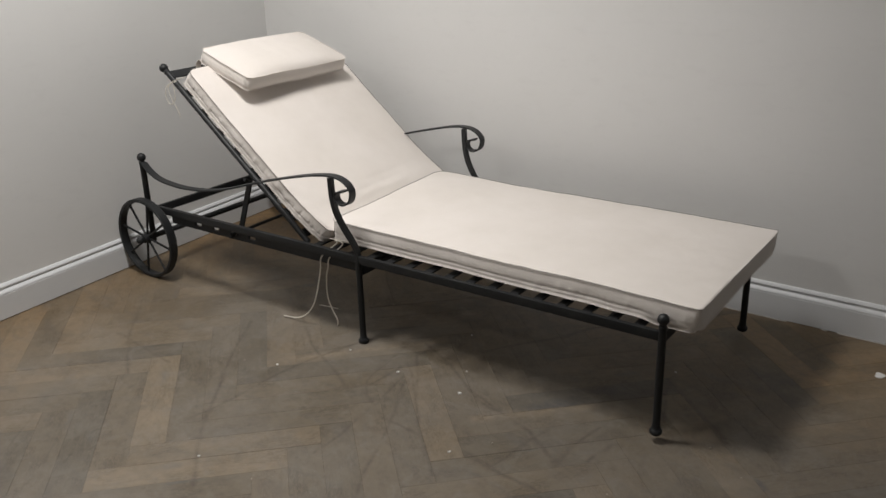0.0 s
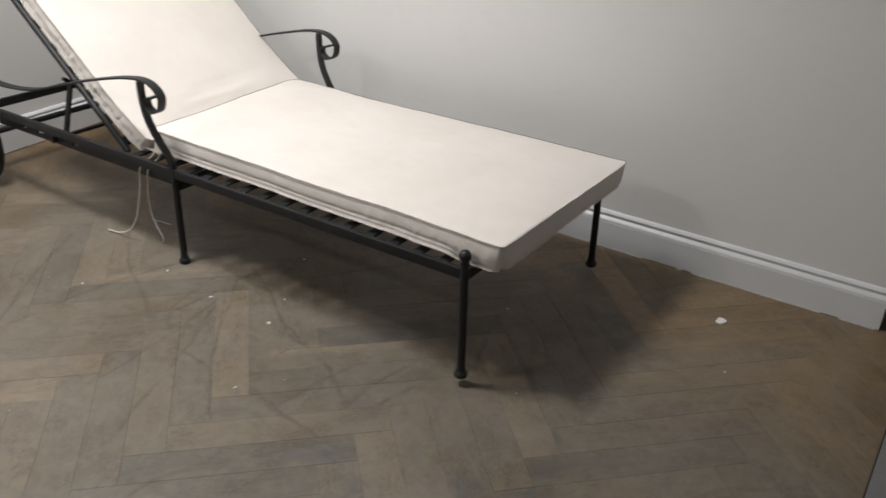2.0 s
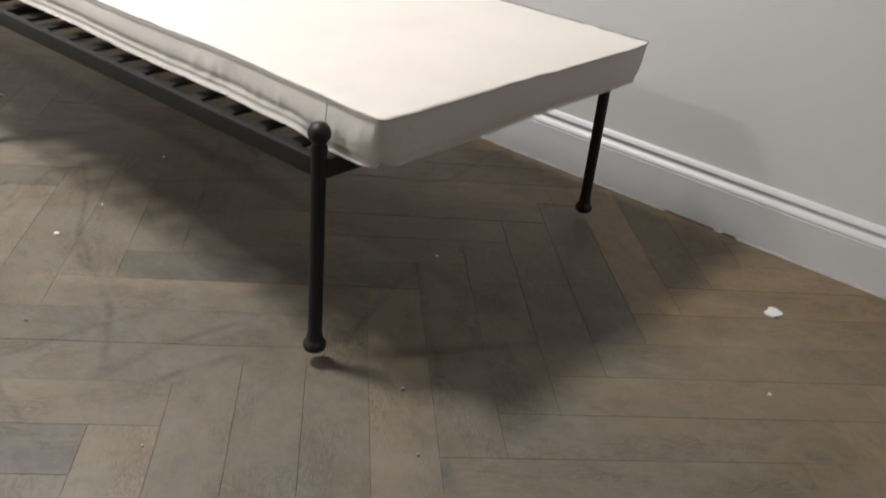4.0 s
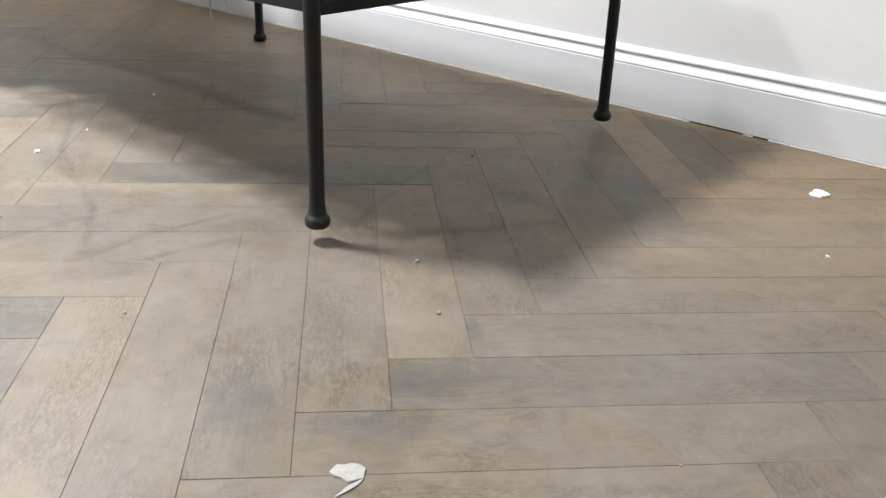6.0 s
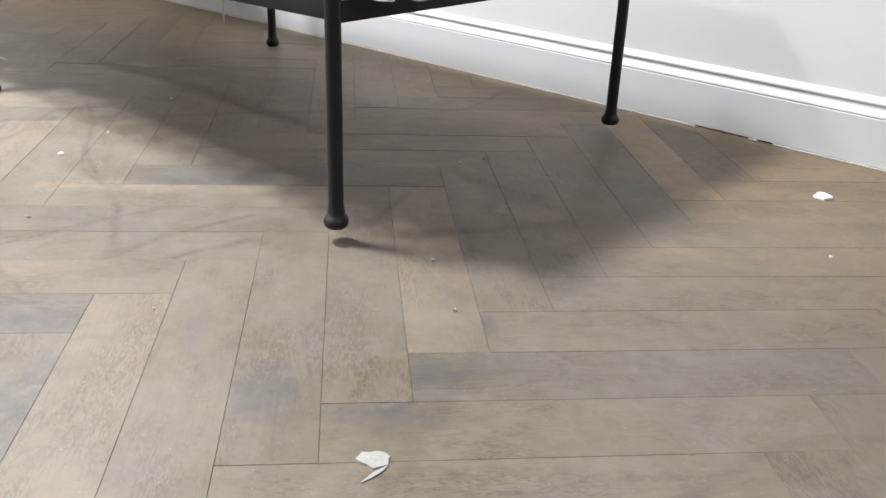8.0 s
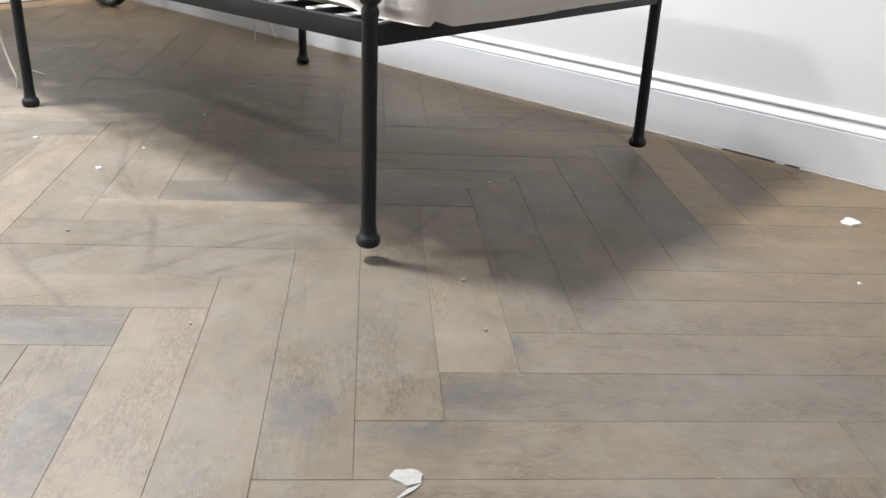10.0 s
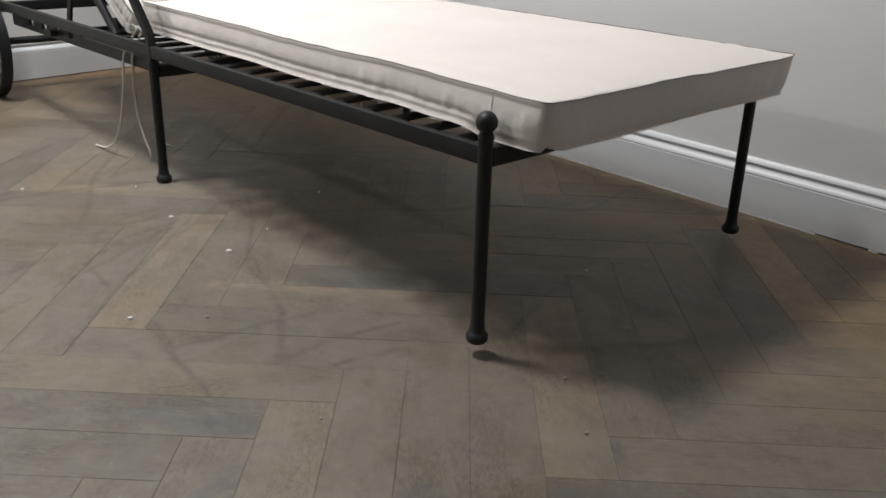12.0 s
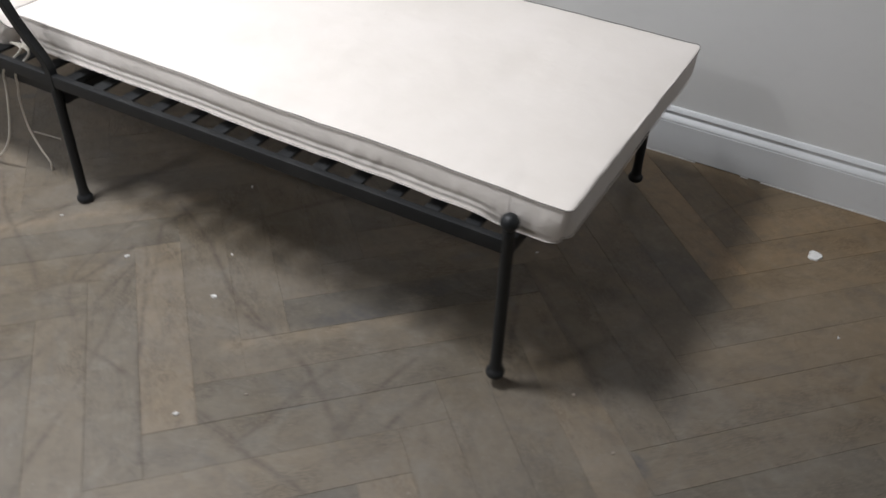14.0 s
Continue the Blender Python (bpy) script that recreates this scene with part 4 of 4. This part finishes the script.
def clipped(poly, a, b, c):
    """The part of a polygon where a x + b y >= c."""
    out = []
    for i, p in enumerate(poly):
        q = poly[(i + 1) % len(poly)]
        dp, dq = a * p[0] + b * p[1] - c, a * q[0] + b * q[1] - c
        if dp >= 0:
            out.append(p)
        if (dp > 0) != (dq > 0) and abs(dp - dq) > 1e-9:
            f = dp / (dp - dq)
            out.append((p[0] + (q[0] - p[0]) * f, p[1] + (q[1] - p[1]) * f))
    return out


def plank_shape(poly):
    """Vertices and faces of a chamfered plank over a convex outline."""
    n = len(poly)
    cx, cy = sum(p[0] for p in poly) / n, sum(p[1] for p in poly) / n

    def inset(d):
        out = []
        for i in range(n):
            a, b, c = Vector(poly[i - 1]), Vector(poly[i]), Vector(poly[(i + 1) % n])
            e1, e2 = (b - a).normalized(), (c - b).normalized()
            n1, n2 = Vector((-e1.y, e1.x)), Vector((-e2.y, e2.x))
            k = max(1 + n1.dot(n2), 0.35)
            out.append(b + (n1 + n2) * (d / k))
        return out

    verts = [(*p, 0.0) for p in inset(GAP + CHAMFER)] + [(*p, -0.0003) for p in inset(GAP)] + [(*p, -0.0105) for p in inset(GAP)]
    faces = [tuple(range(n))]
    for k in range(n):
        m = (k + 1) % n
        faces += [(k, n + k, n + m, m), (n + k, 2 * n + k, 2 * n + m, n + m)]
    return verts, faces


def plank_mesh(poly, material):
    verts, faces = plank_shape(poly)
    data = bpy.data.meshes.new("plank")
    data.from_pydata(verts, [], faces)
    layer = data.uv_layers.new(name="UVMap")
    for loop in data.loops:
        layer.data[loop.index].uv = verts[loop.vertex_index][:2]
    data.materials.append(material)
    return data


FULL = [(0, 0), (PL, 0), (PL, PW), (0, PW)]
full_mesh = plank_mesh(FULL, OAK)
# tones of planks that stand out: (runs along, row, column) -> lightness
TONES = {
    (True, 6, -2): 0.92, (False, 5, -2): 0.88, (False, 7, -2): 0.22, (False, 6, -2): 0.5, (True, 3, -3): 0.8, (True, 4, -3): 0.28, (True, 5, -3): 0.78, (False, 1, -2): 0.7, (False, 2, -2): 0.25,
    (False, 2, -1): 0.8, (False, 1, -1): 0.5, (True, 0, -1): 0.5, (True, -1, -1): 0.12, (True, 1, -1): 0.32, (True, 2, -1): 0.4, (True, 3, -1): 0.6, (True, 4, -1): 0.2, (True, 5, -1): 0.25, (False, 3, -1): 0.4,
    (False, 4, 0): 0.80, (False, 3, 0): 0.55, (False, 2, 0): 0.45, (False, 1, 0): 0.50, (False, 0, 0): 0.78, (True, 0, 0): 0.30, (True, 1, 0): 0.55, (True, 2, 0): 0.6, (True, -1, 0): 0.55, (True, -2, 0): 0.5, (True, -3, 0): 0.5,
    (False, -5, 0): 0.95, (False, -4, 0): 0.10, (False, -6, 0): 0.28, (False, -3, 0): 0.4, (False, -2, 0): 0.42, (False, -1, 0): 0.46, (True, -7, 0): 0.72, (True, -6, 0): 0.62, (False, -6, -1): 0.72, (False, -5, -1): 0.62,
    (False, -4, -1): 0.5, (False, -3, -1): 0.4, (False, 5, -1): 0.4, (False, 4, -1): 0.5,
}
rnd = random.Random(11)
far_verts, far_faces, far_uvs = [], [], []
for column in range(-9, 11):
    for row in range(-65, 75):
        for runs_along in (True, False):
            if runs_along:
                origin = CORNER + ALONG * (-row * PW + column * PL) + ACROSS * (-(row + 1) * PW - column * PL)
                ex, ey = ALONG, ACROSS
            else:
                origin = CORNER + ALONG * (-row * PW + column * PL + PW) + ACROSS * (-row * PW - column * PL)
                ex, ey = ACROSS, -ALONG
            mid = origin + ex * PL / 2 + ey * PW / 2
            tone = min(max(rnd.gauss(0.5, 0.13), 0.02), 0.98)
            lift = rnd.uniform(-0.00025, 0.00025)
            if not (-2.95 < mid.x < 1.0 and ROOM_Y0 - 0.5 < mid.y < ROOM_Y1 + 0.5):
                continue
            poly = FULL
            for a, b, c in EDGES:
                if len(poly) < 3:
                    break
                poly = clipped(poly, a * ex.x + b * ex.y, a * ey.x + b * ey.y, c - a * origin.x - b * origin.y)
            if len(poly) < 3:
                continue
            area = abs(sum(p[0] * q[1] - q[0] * p[1] for p, q in zip(poly, poly[1:] + poly[:1]))) / 2
            if area < 0.0003:
                continue
            at = Matrix(((ex.x, ey.x, 0, origin.x), (ex.y, ey.y, 0, origin.y), (0, 0, 1, lift), (0, 0, 0, 1)))
            if mid.y > NEAR_Y:
                ob = new("plank", full_mesh if area > PL * PW * 0.9999 else plank_mesh(poly, OAK))
                ob.parent = floor
                ob.matrix_basis = at
                tone = TONES.get((runs_along, row, column), tone)
                offs = [Vector((k[0], k[1])) - origin for k in KNOTS]
                knotted = any(0 < d.dot(ex) < PL and 0 < d.dot(ey) < PW for d in offs)
                ob.color = (tone, 1.0 if knotted else 0.0, 0, 1)
            else:
                verts, faces = plank_shape(poly)
                base = len(far_verts)
                far_verts += [tuple(at @ Vector(v)) for v in verts]
                far_faces += [tuple(base + i for i in f) for f in faces]
                far_uvs += [v[:2] for v in verts]
rest = bpy.data.meshes.new("planks")
rest.from_pydata(far_verts, [], far_faces)
layer = rest.uv_layers.new(name="UVMap")
for loop in rest.loops:
    layer.data[loop.index].uv = far_uvs[loop.vertex_index]
rest.materials.append(OAK_JOINED)
rest_ob = new("planks", rest)
rest_ob.parent = floor
tagged(rest_ob, "more smoked oak planks", kind="stuff")
